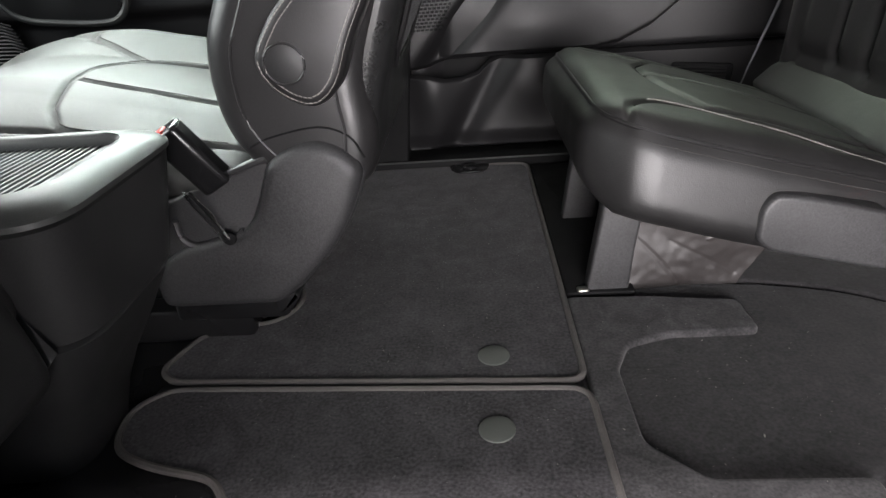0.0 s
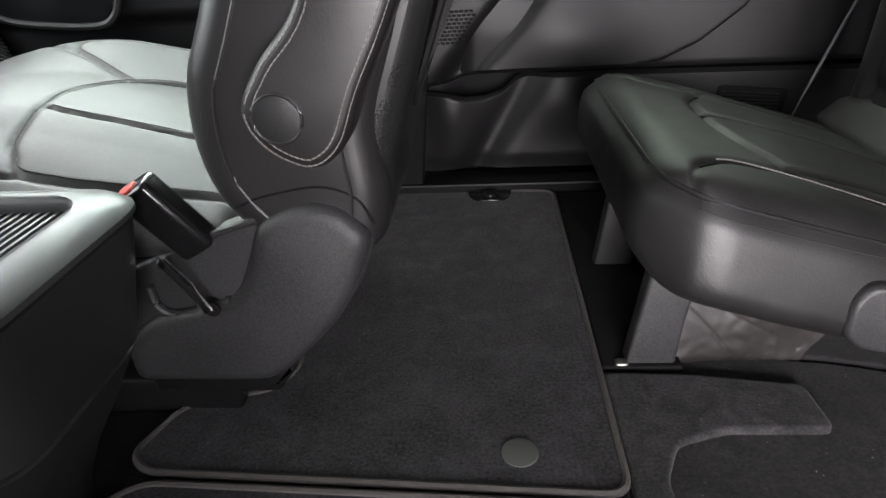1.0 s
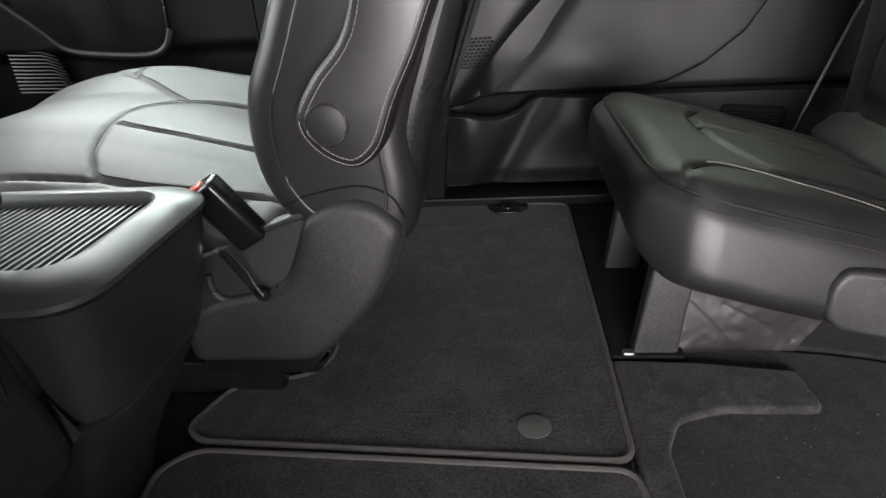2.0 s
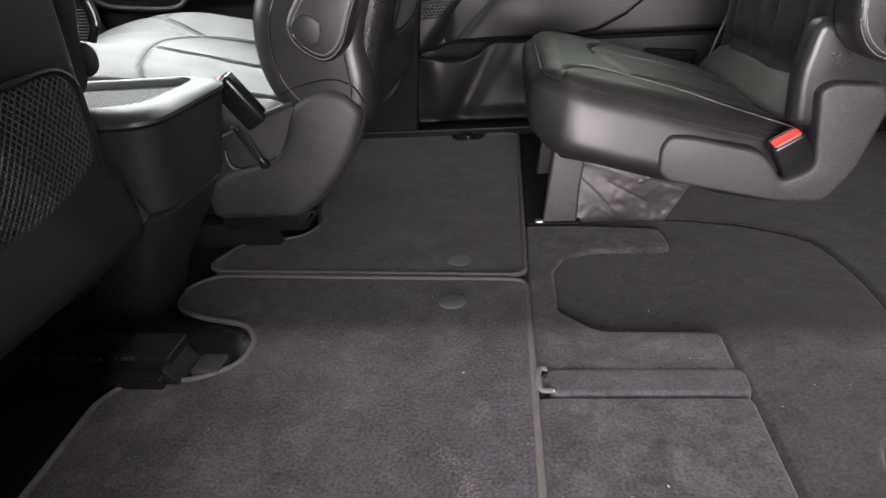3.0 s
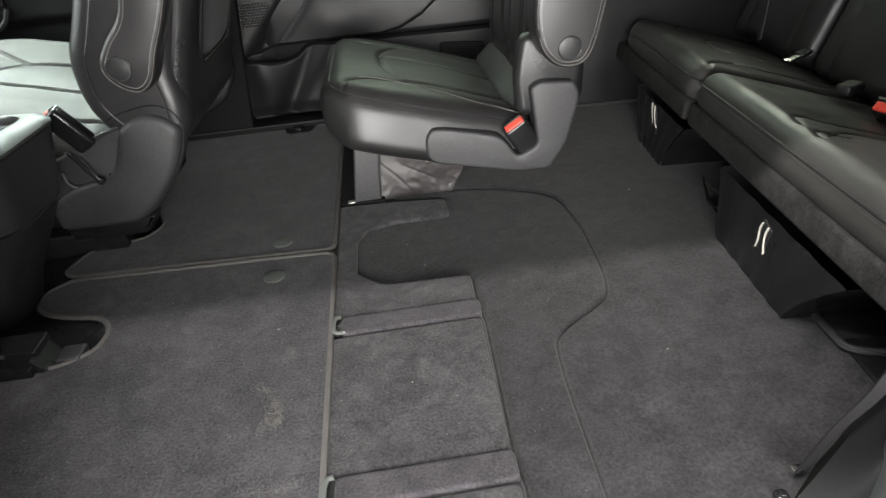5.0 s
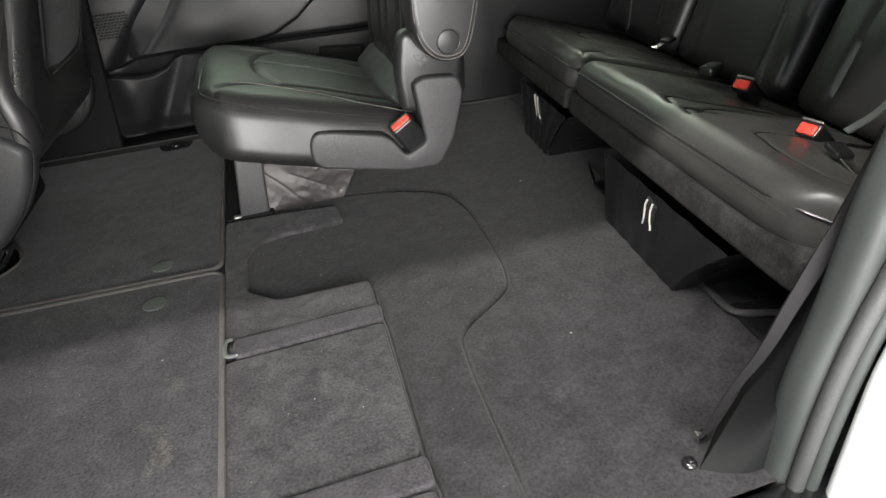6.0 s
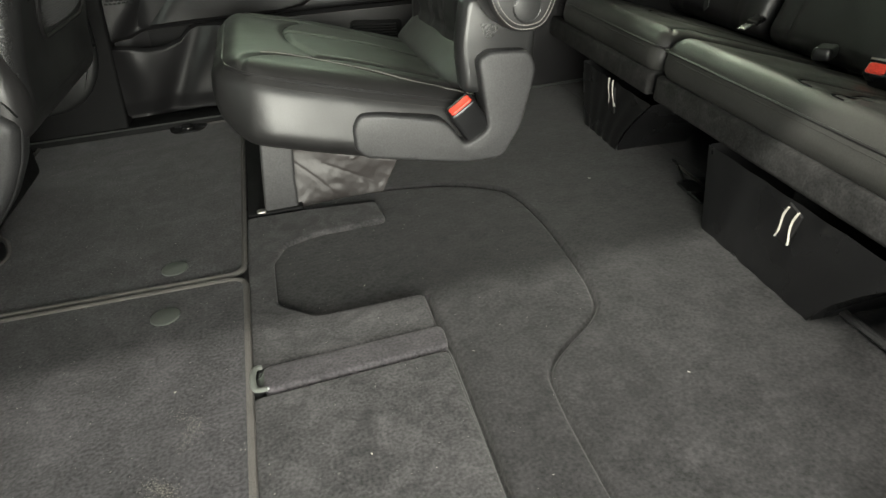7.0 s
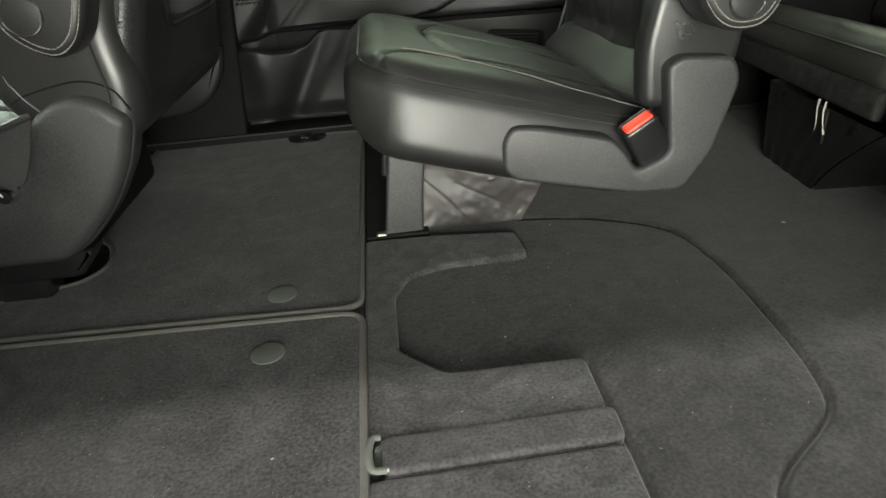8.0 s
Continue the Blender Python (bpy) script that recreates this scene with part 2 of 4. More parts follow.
MAT = surface("grey_mat_carpet", (0.0290, 0.0274, 0.0296), 0.95, vary=0.65, wfine=0.62, span=0.36, fdetail=6.0, grain=240, bump=0.15, height=0.0012, patch=11, sheen=0.105, spec=0.12, mottle=0.22)
STRIP = surface("purple_grey_carpet", (0.0295, 0.0272, 0.0298), 0.95, vary=0.55, wfine=0.65, span=0.40, fdetail=6.0, grain=260, bump=0.4, height=0.0014, patch=20, sheen=0.105, spec=0.12, mottle=0.2)
BINDING = surface("grey_woven_binding", (0.064, 0.059, 0.056), 0.85, vary=0.3, grain=900, bump=0.7, height=0.0012, patch=40)
DISC = surface("grey_green_hook_disc", (0.062, 0.067, 0.061), 0.8, bump=0.3, grain=900)
RED = surface("red_button", (0.75, 0.05, 0.03), 0.4, bump=0)
CHROME = surface("bright_metal", (0.75, 0.74, 0.72), 0.22, metal=1.0, bump=0)
STEEL = surface("dull_steel", (0.30, 0.29, 0.27), 0.4, metal=1.0, bump=0.1)
WEB = surface("black_webbing", (0.0045, 0.0041, 0.0047), 0.7, grain=1200, bump=0.3, spec=0.3)
NETTING = surface("grey_black_net_cord", (0.032, 0.032, 0.033), 0.7, bump=0)
TAPE = surface("white_edging_tape", (0.33, 0.315, 0.28), 0.75, bump=0.2)
SKIRT = surface("creased_brown_black_vinyl", (0.024, 0.0208, 0.0203), 0.50, vary=0.3, bump=0.12, height=0.0006, pebble=500, rvary=0.05)
HEADLINER = surface("grey_headliner", (0.35, 0.34, 0.32), 0.95, bump=0.3)
SHELL = surface("matt_black_shell_plastic", (0.0150, 0.0151, 0.0154), 0.38, spec=0.5, bump=0.3, height=0.0004, pebble=900)
# lighter copy of the charcoal carpet, for the lit flaps and lids
LIDCARPET = surface("charcoal_lid_carpet", (0.0285, 0.0274, 0.0285), 0.95, vary=0.6, wfine=0.62, span=0.40, fdetail=6.0, grain=260, bump=0.2, height=0.0012, patch=14, sheen=0.105, spec=0.12, mottle=0.34)
BOARD = surface("black_felted_carpet", (0.019, 0.0185, 0.0185), 0.95, vary=0.5, fdetail=6.0, grain=260, bump=0.3, height=0.0014, patch=20, spec=0.1, mottle=0.3)
# near black: real dark trim and seams, also sheets standing in for shade
BLACKOUT = surface("matt_black_trim_and_shade", (0.004, 0.004, 0.0043), 0.75, spec=0.2, bump=0.3, height=0.0004, pebble=900)
PILLAR = surface("grained_black_pillar_trim", (0.0075, 0.0080, 0.0080), 0.7, spec=0.15, bump=0.3, height=0.0004, pebble=900)
REAR_TRIM = surface("dark_green_black_trim", (0.0046, 0.0051, 0.0050), 0.75, spec=0.12, bump=0.3, height=0.0004, pebble=900)
PAINT = surface("white_car_paint", (0.78, 0.79, 0.80), 0.25, bump=0, coat=0.6, vary=0.03)
BELT_EDGE = surface("pale_grey_edge", (0.20, 0.20, 0.21), 0.5, bump=0)
RUBBER = surface("grey_door_seal", (0.035, 0.036, 0.036), 0.6, bump=0.2)
JAMB = surface("satin_grey_jamb", (0.026, 0.029, 0.028), 0.5, vary=0.12, bump=0.15, height=0.0003, grain=700)
CONCRETE = surface("concrete_ground", (0.16, 0.155, 0.15), 0.85, grain=60, bump=0.4, patch=2)
LINT = surface("pale_lint", (0.24, 0.23, 0.21), 0.9, bump=0)
STAIN = surface("dried_brown_stain", (0.125, 0.116, 0.106), 0.95, vary=0.4, grain=500, bump=0.6, height=0.001)

GLASS = bpy.data.materials.new("window_glass")
GLASS.use_nodes = True
gb = GLASS.node_tree.nodes["Principled BSDF"]
gb.inputs["Transmission Weight"].default_value, gb.inputs["Roughness"].default_value = 1.0, 0.0
gb.inputs["Base Color"].default_value, gb.inputs["IOR"].default_value = (0.8, 0.9, 0.85, 1), 1.1

# ---- shell of the van ----
SILL_Y, FAR_Y, ROOF = -0.74, 0.90, 1.22

LID = [(0.0, 0.26), (0.31, 0.235), (0.468, 0.165), (0.511, 0.075), (0.507, -0.12), (0.492, -0.23), (0.463, -0.28), (0.378, -0.343), (0.359, -0.40), (0.348, -0.57), (0.344, -0.73)]
LID_LINE = [(q.x, q.y) for q in spline([(*p, 0) for p in LID], 4)]
LID_AREA = LID_LINE + [(0.0, -0.73)]


GAP_LINE = ([(0.263, -0.150), (0.261, -0.225), (0.264, -0.285), (0.251, -0.565), (0.255, -0.615), (0.246, -0.74)],)


def lines_dist(X, Y, pts):
    best = np.full(X.shape, 9.0)
    for a, b in zip(pts, pts[1:]):
        dx, dy = b[0] - a[0], b[1] - a[1]
        t = np.clip(((X - a[0]) * dx + (Y - a[1]) * dy) / (dx * dx + dy * dy), 0, 1)
        best = np.minimum(best, np.hypot(X - a[0] - t * dx, Y - a[1] - t * dy))
    return best


def floor_sheet():
    """The carpet behind the mats: a sunken bin lid with its seam, and the gap beside the flaps."""
    nx, ny = 430, 700
    X, Y = np.meshgrid(np.linspace(-0.02, 0.88, nx), np.linspace(SILL_Y, FAR_Y, ny), indexing="ij")
    d = lines_dist(X, Y, LID_LINE)
    within = np.zeros(X.shape, bool)
    for (x0, y0), (x1, y1) in zip(LID_AREA, LID_AREA[1:] + LID_AREA[:1]):
        if y0 != y1:
            within ^= ((y0 > Y) != (y1 > Y)) & (X < (x1 - x0) * (Y - y0) / (y1 - y0) + x0)
    Z = np.full(X.shape, -0.0105)
    Z -= np.where(within, 0.003 * np.clip(d / 0.006, 0, 1), 0)
    Z -= 0.0100 * np.exp(-(d / 0.0034) ** 2)
    for line in GAP_LINE:
        Z -= 0.012 * np.exp(-(lines_dist(X, Y, line) / 0.0035) ** 2)
    verts = [(x, y, z + 0.0025 * noise.noise((x * 7, y * 7, 0)) + 0.0008 * noise.noise((x * 28, y * 28, 3)) + 0.0004 * noise.noise((x * 130, y * 130, 6))) for x, y, z in zip(X.ravel().tolist(), Y.ravel().tolist(), Z.ravel().tolist())]
    faces = [(i * ny + k, (i + 1) * ny + k, (i + 1) * ny + k + 1, i * ny + k + 1) for i in range(nx - 1) for k in range(ny - 1)]
    me = bpy.data.meshes.new("floor")
    me.from_pydata(verts, [], faces)
    me.materials.append(SHADED_CARPET)
    me.polygons.foreach_set("use_smooth", [True] * len(faces))
    return new("floor", me)


floor = tagged(floor_sheet(), "charcoal carpeted van floor with a raised lid seam", "floor", kind="structure")
bm = box(-2.0, -0.02, SILL_Y, FAR_Y, -0.06, -0.009, 0.003)
tagged(part("floor_front", bm, SMOOTH, None), "black floor under the front seats and mats", "floor", kind="structure")
bm = box(0.88, 1.9, SILL_Y, FAR_Y, -0.06, -0.010, 0.003)
tagged(part("floor_rear", bm, SHADED_CARPET, None), "charcoal carpet floor under the rear bench", "floor", kind="structure")
# the slot, widened into a black sheet for the shadow under the captain chair
tagged(part("floor_slot_shade", box(0.0062, 0.112, 0.212, 0.80, -0.030, -0.0035, 0.003), BLACKOUT, None), "black strip for the seat track slot and the shade under the seat", "floor", kind="structure")
tagged(part("floor_base", box(-2.0, 1.9, SILL_Y - 0.02, FAR_Y + 0.03, -0.16, -0.062, 0.004), SMOOTH, None), "dark underfloor of the van", "floor", kind="structure")

tagged(part("ground", box(-12, 12, -12, 12, -0.65, -0.50, 0.01), CONCRETE, None), "grey concrete ground outside", "ground", kind="structure")
tagged(part("ceiling", box(-1.6, 1.9, -0.76, 0.93, ROOF, ROOF + 0.05, 0.01), HEADLINER, None), "grey cloth headliner", "ceiling", kind="structure")
tagged(part("roof_rail", box(-1.6, 1.9, -0.80, -0.72, ROOF - 0.06, ROOF + 0.04, 0.02), PLASTIC, None), "black trim above the sliding door", "trim", kind="structure")


def ramp(v, a, b):
    t = max(0.0, min(1.0, (v - a) / (b - a)))
    return t * t * (3 - 2 * t)


def far_wall_at(u, v):
    x, z = -2.0 + 3.9 * u, -0.02 + 0.64 * v
    y = FAR_Y + 0.010 * noise.noise((x * 2.1, z * 3.0, 4))
    along = ramp(x, -0.25, -0.16) * (1 - ramp(x, 0.60, 0.68))
    # upper door panel, swelling over the bin
    y += 0.038 * along * (1 - ramp(z, 0.230, 0.240)) - 0.040 * along * ramp(z, 0.232, 0.246)
    y -= 0.022 * along * math.exp(-((x - 0.02) / 0.15) ** 2 - ((z - 0.33) / 0.07) ** 2)
    # front door panel
    fr = 1 - ramp(x, -0.42, -0.36)
    y -= fr * (0.03 * ramp(z, 0.20, 0.25) + 0.03 * ramp(z, 0.37, 0.40))
    return x, y, z


wall = tagged(part("wall_far", grid(420, 90, far_wall_at), TRIM, None), "black moulded door and side trim", "door trim", kind="structure")
BIN_TOP = [(-0.285, 0.218), (-0.222, 0.214), (-0.185, 0.204), (-0.144, 0.202), (-0.105, 0.212), (-0.078, 0.236), (-0.055, 0.2445), (0.06, 0.2445), (0.64, 0.236)]
PANEL_FOOT = [(-0.285, 0.220), (-0.222, 0.222), (-0.19, 0.236), (-0.153, 0.246), (-0.064, 0.2495), (0.06, 0.2495), (0.64, 0.241)]
ARM_CURVE = [(0.10, 0.20), (0.12, 0.246), (0.214, 0.262), (0.285, 0.295), (0.36, 0.355), (0.42, 0.45), (0.46, 0.62), (0.64, 0.70)]


def along_line(x, pts):
    return float(np.interp(x, [p[0] for p in pts], [p[1] for p in pts]))


def lower_panel_at(u, v):
    x = -0.285 + 0.925 * u
    top = along_line(x, BIN_TOP)
    z = 0.040 + (top - 0.040) * v
    y = 0.838 - 0.026 * math.exp(-((x + 0.215) / 0.055) ** 2) * (0.3 + 0.7 * ramp(z, 0.05, 0.19))
    y += 0.020 * math.exp(-((x + 0.119 - (z - 0.129) * 0.57) / 0.038) ** 2)
    y -= 0.012 * math.exp(-((x - 0.02) / 0.07) ** 2) * ramp(z, 0.08, 0.2)
    y += 0.008 * (1 - ramp(z, 0.036, 0.080)) + 0.014 * ramp(z, top - 0.008, top + 0.001)
    return x, y, z


def upper_panel_at(u, v):
    x = -0.272 + 0.912 * u
    foot = along_line(x, PANEL_FOOT)
    z = foot + (0.62 - foot) * v
    d = x + 0.149 - (z - 0.302) * 0.87
    y = 0.840 + 0.030 * math.exp(-(d / 0.036) ** 2)
    y -= 0.018 * math.exp(-((x - 0.03) / 0.10) ** 2 - ((z - 0.31) / 0.07) ** 2)
    y += 0.034 * ramp(along_line(x, ARM_CURVE) - z, -0.004, 0.014) * ramp(x, 0.11, 0.14)
    y += 0.012 * (1 - ramp(z, foot, foot + 0.007))
    return x, y, z


part("door_bin", grid(230, 54, lower_panel_at), TRIM, wall, "black moulded bin front of the door")
part("door_bin_floor", box(-0.285, 0.64, 0.865, 0.94, 0.045, 0.06, 0.003), TRIM, wall)
# black sheet at the back of the bin, standing in for its inner shade
part("door_bin_shade", box(-0.27, 0.62, 0.928, 0.934, 0.05, 0.245, 0.002), BLACKOUT, wall)
part("door_bin_end", box(-0.29, -0.276, 0.845, 0.905, 0.05, 0.20, 0.003), TRIM, wall)
panel = part("armrest_panel", grid(230, 92, upper_panel_at), TRIM, wall, "soft black upper panel with a curved armrest edge")
hb = bmesh.new()
for r in range(9):
    for c in range(9 - r // 3):
        x, z = -0.249 + c * 0.0098 + (r % 2) * 0.0049, 0.309 + (8 - r) * 0.0074
        b2 = box(x, x + 0.0076, 0.8380, 0.8402, z, z + 0.0048, 0.0009)
        me = bpy.data.meshes.new("tmp")
        b2.to_mesh(me)
        b2.free()
        hb.from_mesh(me)
        bpy.data.meshes.remove(me)
tagged(part("speaker_hole", hb, BLACKOUT, panel, "rows of small dark speaker slots"), kind="stuff")
part("belt_strip", tube([(0.478, 0.838, 0.110), (0.512, 0.838, 0.215), (0.563, 0.838, 0.367), (0.66, 0.838, 0.62)], 0.0032, 6), BELT_EDGE, wall, "thin bright seat belt edge")
part("door_edge_strip", tube([(-0.299, 0.828, 0.115), (-0.290, 0.828, 0.19), (-0.282, 0.828, 0.253), (-0.275, 0.828, 0.36), (-0.272, 0.828, 0.45)], 0.0018, 6), BELT_EDGE, wall, "bright door edge strip")
for k in range(7):
    z = 0.148 + 0.0070 * k
    part("vent_slat", tube([(0.335, 0.830, z + 0.006), (0.452, 0.830, z - 0.004)], 0.0022, 6), SMOOTH, wall)
part("vent_frame", bulge([(0.322, 0.142), (0.462, 0.130), (0.470, 0.195), (0.330, 0.208)], 0.832, 0.850, 0.004, "y", corner=0.012), BLACKOUT, wall, "black air vent")
part("door_pocket_rim", tube(spline([(-1.30, 0.83, 0.55), (-1.176, 0.83, 0.447), (-1.118, 0.83, 0.398), (-1.02, 0.83, 0.382), (-0.923, 0.83, 0.378), (-0.885, 0.83, 0.395), (-0.865, 0.83, 0.43)], 8), 0.008, 8), SATIN, wall, "smooth grey rim of the front door pocket")
part("door_pocket", bulge([(-1.20, 0.45), (-1.115, 0.395), (-0.92, 0.374), (-0.87, 0.42), (-0.86, 0.56), (-1.25, 0.60)], 0.828, 0.86, 0.004, "y", corner=0.02), SMOOTH, wall)
for k in range(12):
    part("speaker_rib", tube([(-1.28, 0.845, 0.40 - 0.0085 * k), (-1.20 + 0.004 * k, 0.845, 0.395 - 0.0085 * k), (-1.165 + 0.003 * k, 0.848, 0.382 - 0.0085 * k)], 0.0030, 6), SMOOTH, wall)
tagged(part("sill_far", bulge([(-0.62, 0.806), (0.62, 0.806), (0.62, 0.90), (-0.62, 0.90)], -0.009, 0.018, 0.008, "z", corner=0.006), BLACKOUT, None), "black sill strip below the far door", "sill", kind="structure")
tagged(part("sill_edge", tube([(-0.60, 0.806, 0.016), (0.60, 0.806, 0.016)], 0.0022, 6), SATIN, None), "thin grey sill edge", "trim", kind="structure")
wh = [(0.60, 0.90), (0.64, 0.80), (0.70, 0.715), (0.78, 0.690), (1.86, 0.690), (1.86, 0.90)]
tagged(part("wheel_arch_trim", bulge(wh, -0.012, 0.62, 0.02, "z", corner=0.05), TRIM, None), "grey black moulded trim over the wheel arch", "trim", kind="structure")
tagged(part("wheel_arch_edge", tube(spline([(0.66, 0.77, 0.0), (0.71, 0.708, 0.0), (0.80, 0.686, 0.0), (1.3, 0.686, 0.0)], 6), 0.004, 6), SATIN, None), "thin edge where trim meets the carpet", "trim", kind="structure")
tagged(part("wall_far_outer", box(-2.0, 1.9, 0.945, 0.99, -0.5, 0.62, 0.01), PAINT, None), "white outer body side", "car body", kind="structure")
# added backing slab, near black to keep the gap beside the door panel dark
tagged(part("pillar_far_backing", bulge([(-0.66, -0.008), (-0.285, -0.008), (-0.264, 0.20), (-0.254, 0.30), (-0.215, 0.62), (-0.66, 0.62)], 0.816, 0.88, 0.008, "y", corner=0.02), BLACKOUT, None), "black backing slab that darkens the gaps round the middle pillar panels", "pillar", kind="structure")
upper = [(-0.66, 0.234), (-0.288, 0.234), (-0.284, 0.30), (-0.269, 0.40), (-0.232, 0.62), (-0.66, 0.62)]
tagged(part("pillar_far_panel", bulge(upper, 0.786, 0.814, 0.010, "y", corner=0.006), SHELL, None), "smooth black upper panel on the middle pillar", "trim", kind="structure")
curl = [(q.x, q.y) for q in spline([(-0.288, 0.231, 0), (-0.293, 0.200, 0), (-0.304, 0.168, 0), (-0.330, 0.127, 0), (-0.366, 0.099, 0), (-0.41, 0.084, 0), (-0.50, 0.078, 0)], 4)]
tagged(part("pillar_far_kick", bulge(curl + [(-0.66, 0.078), (-0.66, 0.231)], 0.782, 0.814, 0.012, "y"), SHELL, None), "curved black lower panel on the middle pillar", "trim", kind="structure")
for nm, x0, x1 in (("pillar_far_front", -1.55, -1.45), ("pillar_far_middle", -0.42, -0.24), ("pillar_far_rear", 0.85, 1.0)):
    tagged(part(nm, box(x0, x1, 0.90, 0.96, 0.60, ROOF, 0.01), TRIM, None), "black trimmed window pillar", "pillar", kind="structure")
for nm, x0, x1 in (("window_1", -1.45, -0.42), ("window_2", -0.24, 0.85), ("window_3", 1.0, 1.85)):
    ob = tagged(part(nm, box(x0, x1, 0.93, 0.935, 0.60, ROOF, 0.001), GLASS, None), "tinted side window glass", "window", kind="structure")
    ob.visible_shadow = False
tagged(part("wall_rear", box(1.86, 1.92, SILL_Y, FAR_Y, -0.02, ROOF, 0.01), TRIM, None), "black rear hatch trim", "wall", kind="structure")
tagged(part("wall_near_rear", box(0.98, 1.9, -0.75, -0.66, -0.05, ROOF, 0.02), TRIM, None), "black trim beside the rear bench", "wall", kind="structure")
tagged(part("wall_near_front", box(-2.0, -0.62, -0.87, -0.79, -0.05, 0.6, 0.02), TRIM, None), "black front door trim", "wall", kind="structure")
tagged(part("body_side_front", box(-2.0, -0.50, -0.95, -0.875, -0.40, 0.60, 0.03), PAINT, None), "white outer front door", "car body", kind="structure")
tagged(part("body_rocker", box(-0.52, 0.66, -0.95, -0.862, -0.42, -0.06, 0.03), PAINT, None), "white rocker panel below the door opening", "car body", kind="structure")
tagged(part("roof_skin", box(-1.6, 1.9, -0.80, 0.99, ROOF + 0.052, ROOF + 0.075, 0.01), PAINT, None), "white roof skin of the van", "car roof", kind="structure")
tagged(part("dashboard", pad(0.4, 1.6, 0.5, 0.1, 0.05), TRIM, None), "black soft dashboard", "dashboard", kind="structure").location = (-1.75, 0.08, 0.35)
tagged(part("sill", box(-0.70, 0.78, -0.86, SILL_Y, -0.12, -0.012, 0.012), SMOOTH, None), "black door sill", "sill", kind="structure")

# ---- mats and floor coverings ----
FAR_MAT = [(0.0, 0.004), (0.0, 0.80), (-0.50, 0.845), (-0.50, 0.36), (-0.425, 0.29), (-0.402, 0.215), (-0.425, 0.165), (-0.48, 0.152), (-0.535, 0.135), (-0.562, 0.055), (-0.535, 0.030)]
NEAR_MAT = [(0.002, -0.010), (-0.53, 0.014), (-0.567, -0.022), (-0.555, -0.088), (-0.50, -0.115), (-0.418, -0.134), (-0.388, -0.178), (-0.392, -0.234), (-0.44, -0.266), (-0.53, -0.273), (-0.55, -0.31), (-0.538, -0.485), (-0.48, -0.53), (-0.40, -0.575), (-0.358, -0.632), (-0.352, -0.725), (0.008, -0.725)]


def floor_mat(name, outline, label):
    mat_ob = thing(name, (-0.2, 0.0 if outline is NEAR_MAT else 0.1, -0.008), label, "floor mat", "cabin floor mats")
    loop = soften(outline, 0.028, 5)
    top = bulge(outline, -0.008, 0.0, 0.002, "z", corner=0.028, steps=2, rim=0.003)
    bmesh.ops.triangulate(top, faces=[f for f in top.faces if len(f.verts) > 4])
    part("carpet_face", top, MAT, mat_ob)
    part("binding", tube([(p.x, p.y, -0.0015) for p in loop], 0.0050, 8, True), BINDING, mat_ob, "grey woven edge binding")
    return mat_ob


far_mat = floor_mat("floor_mat", FAR_MAT, "dark grey carpet floor mat with grey bound edges")
near_mat = floor_mat("floor_mat", NEAR_MAT, "dark grey stained carpet mat beside the open door")
for m_ob, x, y in ((far_mat, -0.111, 0.059), (near_mat, -0.113, -0.076), (near_mat, -0.185, -0.680)):
    part("fixing_disc", disc((x, y, 0.0), 0.021, 0.0022, (0, 0, 1), 0.001), DISC, m_ob, "round grey green fixing disc")
ring = [(-0.107 + 0.036 * math.cos(a * math.pi / 12), -0.668 + 0.030 * math.sin(a * math.pi / 12), 0.002) for a in range(24)]
part("grommet", tube(ring, 0.006, 8, True), BINDING, near_mat, "grey oval grommet rim")
part("anchor_post", disc((-0.107, -0.668, 0.0), 0.026, 0.006, (0, 0, 1), 0.004), SMOOTH, near_mat, "black anchor post")
hook = [(-0.185, 0.806), (-0.088, 0.806), (-0.092, 0.775), (-0.108, 0.752), (-0.165, 0.752), (-0.181, 0.775)]
part("anchor_plate", bulge(hook, 0.0, 0.004, 0.002, "z", corner=0.012, steps=2), SMOOTH, far_mat, "black anchor plate")
part("anchor_post", disc((-0.136, 0.776, 0.003), 0.017, 0.009, (0, 0, 1), 0.004), SMOOTH, far_mat, "black anchor knob")


stain_rng = random.Random(3)
sb = bmesh.new()


def scuff_arc(pts, count, spread, size):
    line = spline([(x, y, 0) for x, y in pts], 12)
    for _ in range(count):
        p = line[stain_rng.randrange(len(line))]
        x, y = p.x + stain_rng.gauss(0, spread), p.y + stain_rng.gauss(0, spread)
        a, l = stain_rng.random() * 6.28, size * (0.5 + stain_rng.random())
        q = [(x + l * math.cos(a + k), y + l * math.sin(a + k) * 0.6, 0.0007) for k in (0, 2.0, 4.1)]
        sb.faces.new([sb.verts.new(v) for v in q])


scuff_arc([(-0.100, -0.385), (-0.078, -0.405), (-0.070, -0.440), (-0.083, -0.475)], 900, 0.0060, 0.0008)
scuff_arc([(-0.072, -0.420), (-0.060, -0.452), (-0.066, -0.470)], 600, 0.0035, 0.0008)
scuff_arc([(-0.085, -0.285), (-0.058, -0.310), (-0.068, -0.340)], 380, 0.006, 0.0006)
scuff_arc([(-0.090, -0.575), (-0.05, -0.580), (-0.02, -0.572)], 420, 0.006, 0.0006)
tagged(part("dried_stain", sb, STAIN, None, "", False), "faint dried brown scuff stains on the near mat", "stain", kind="stuff")

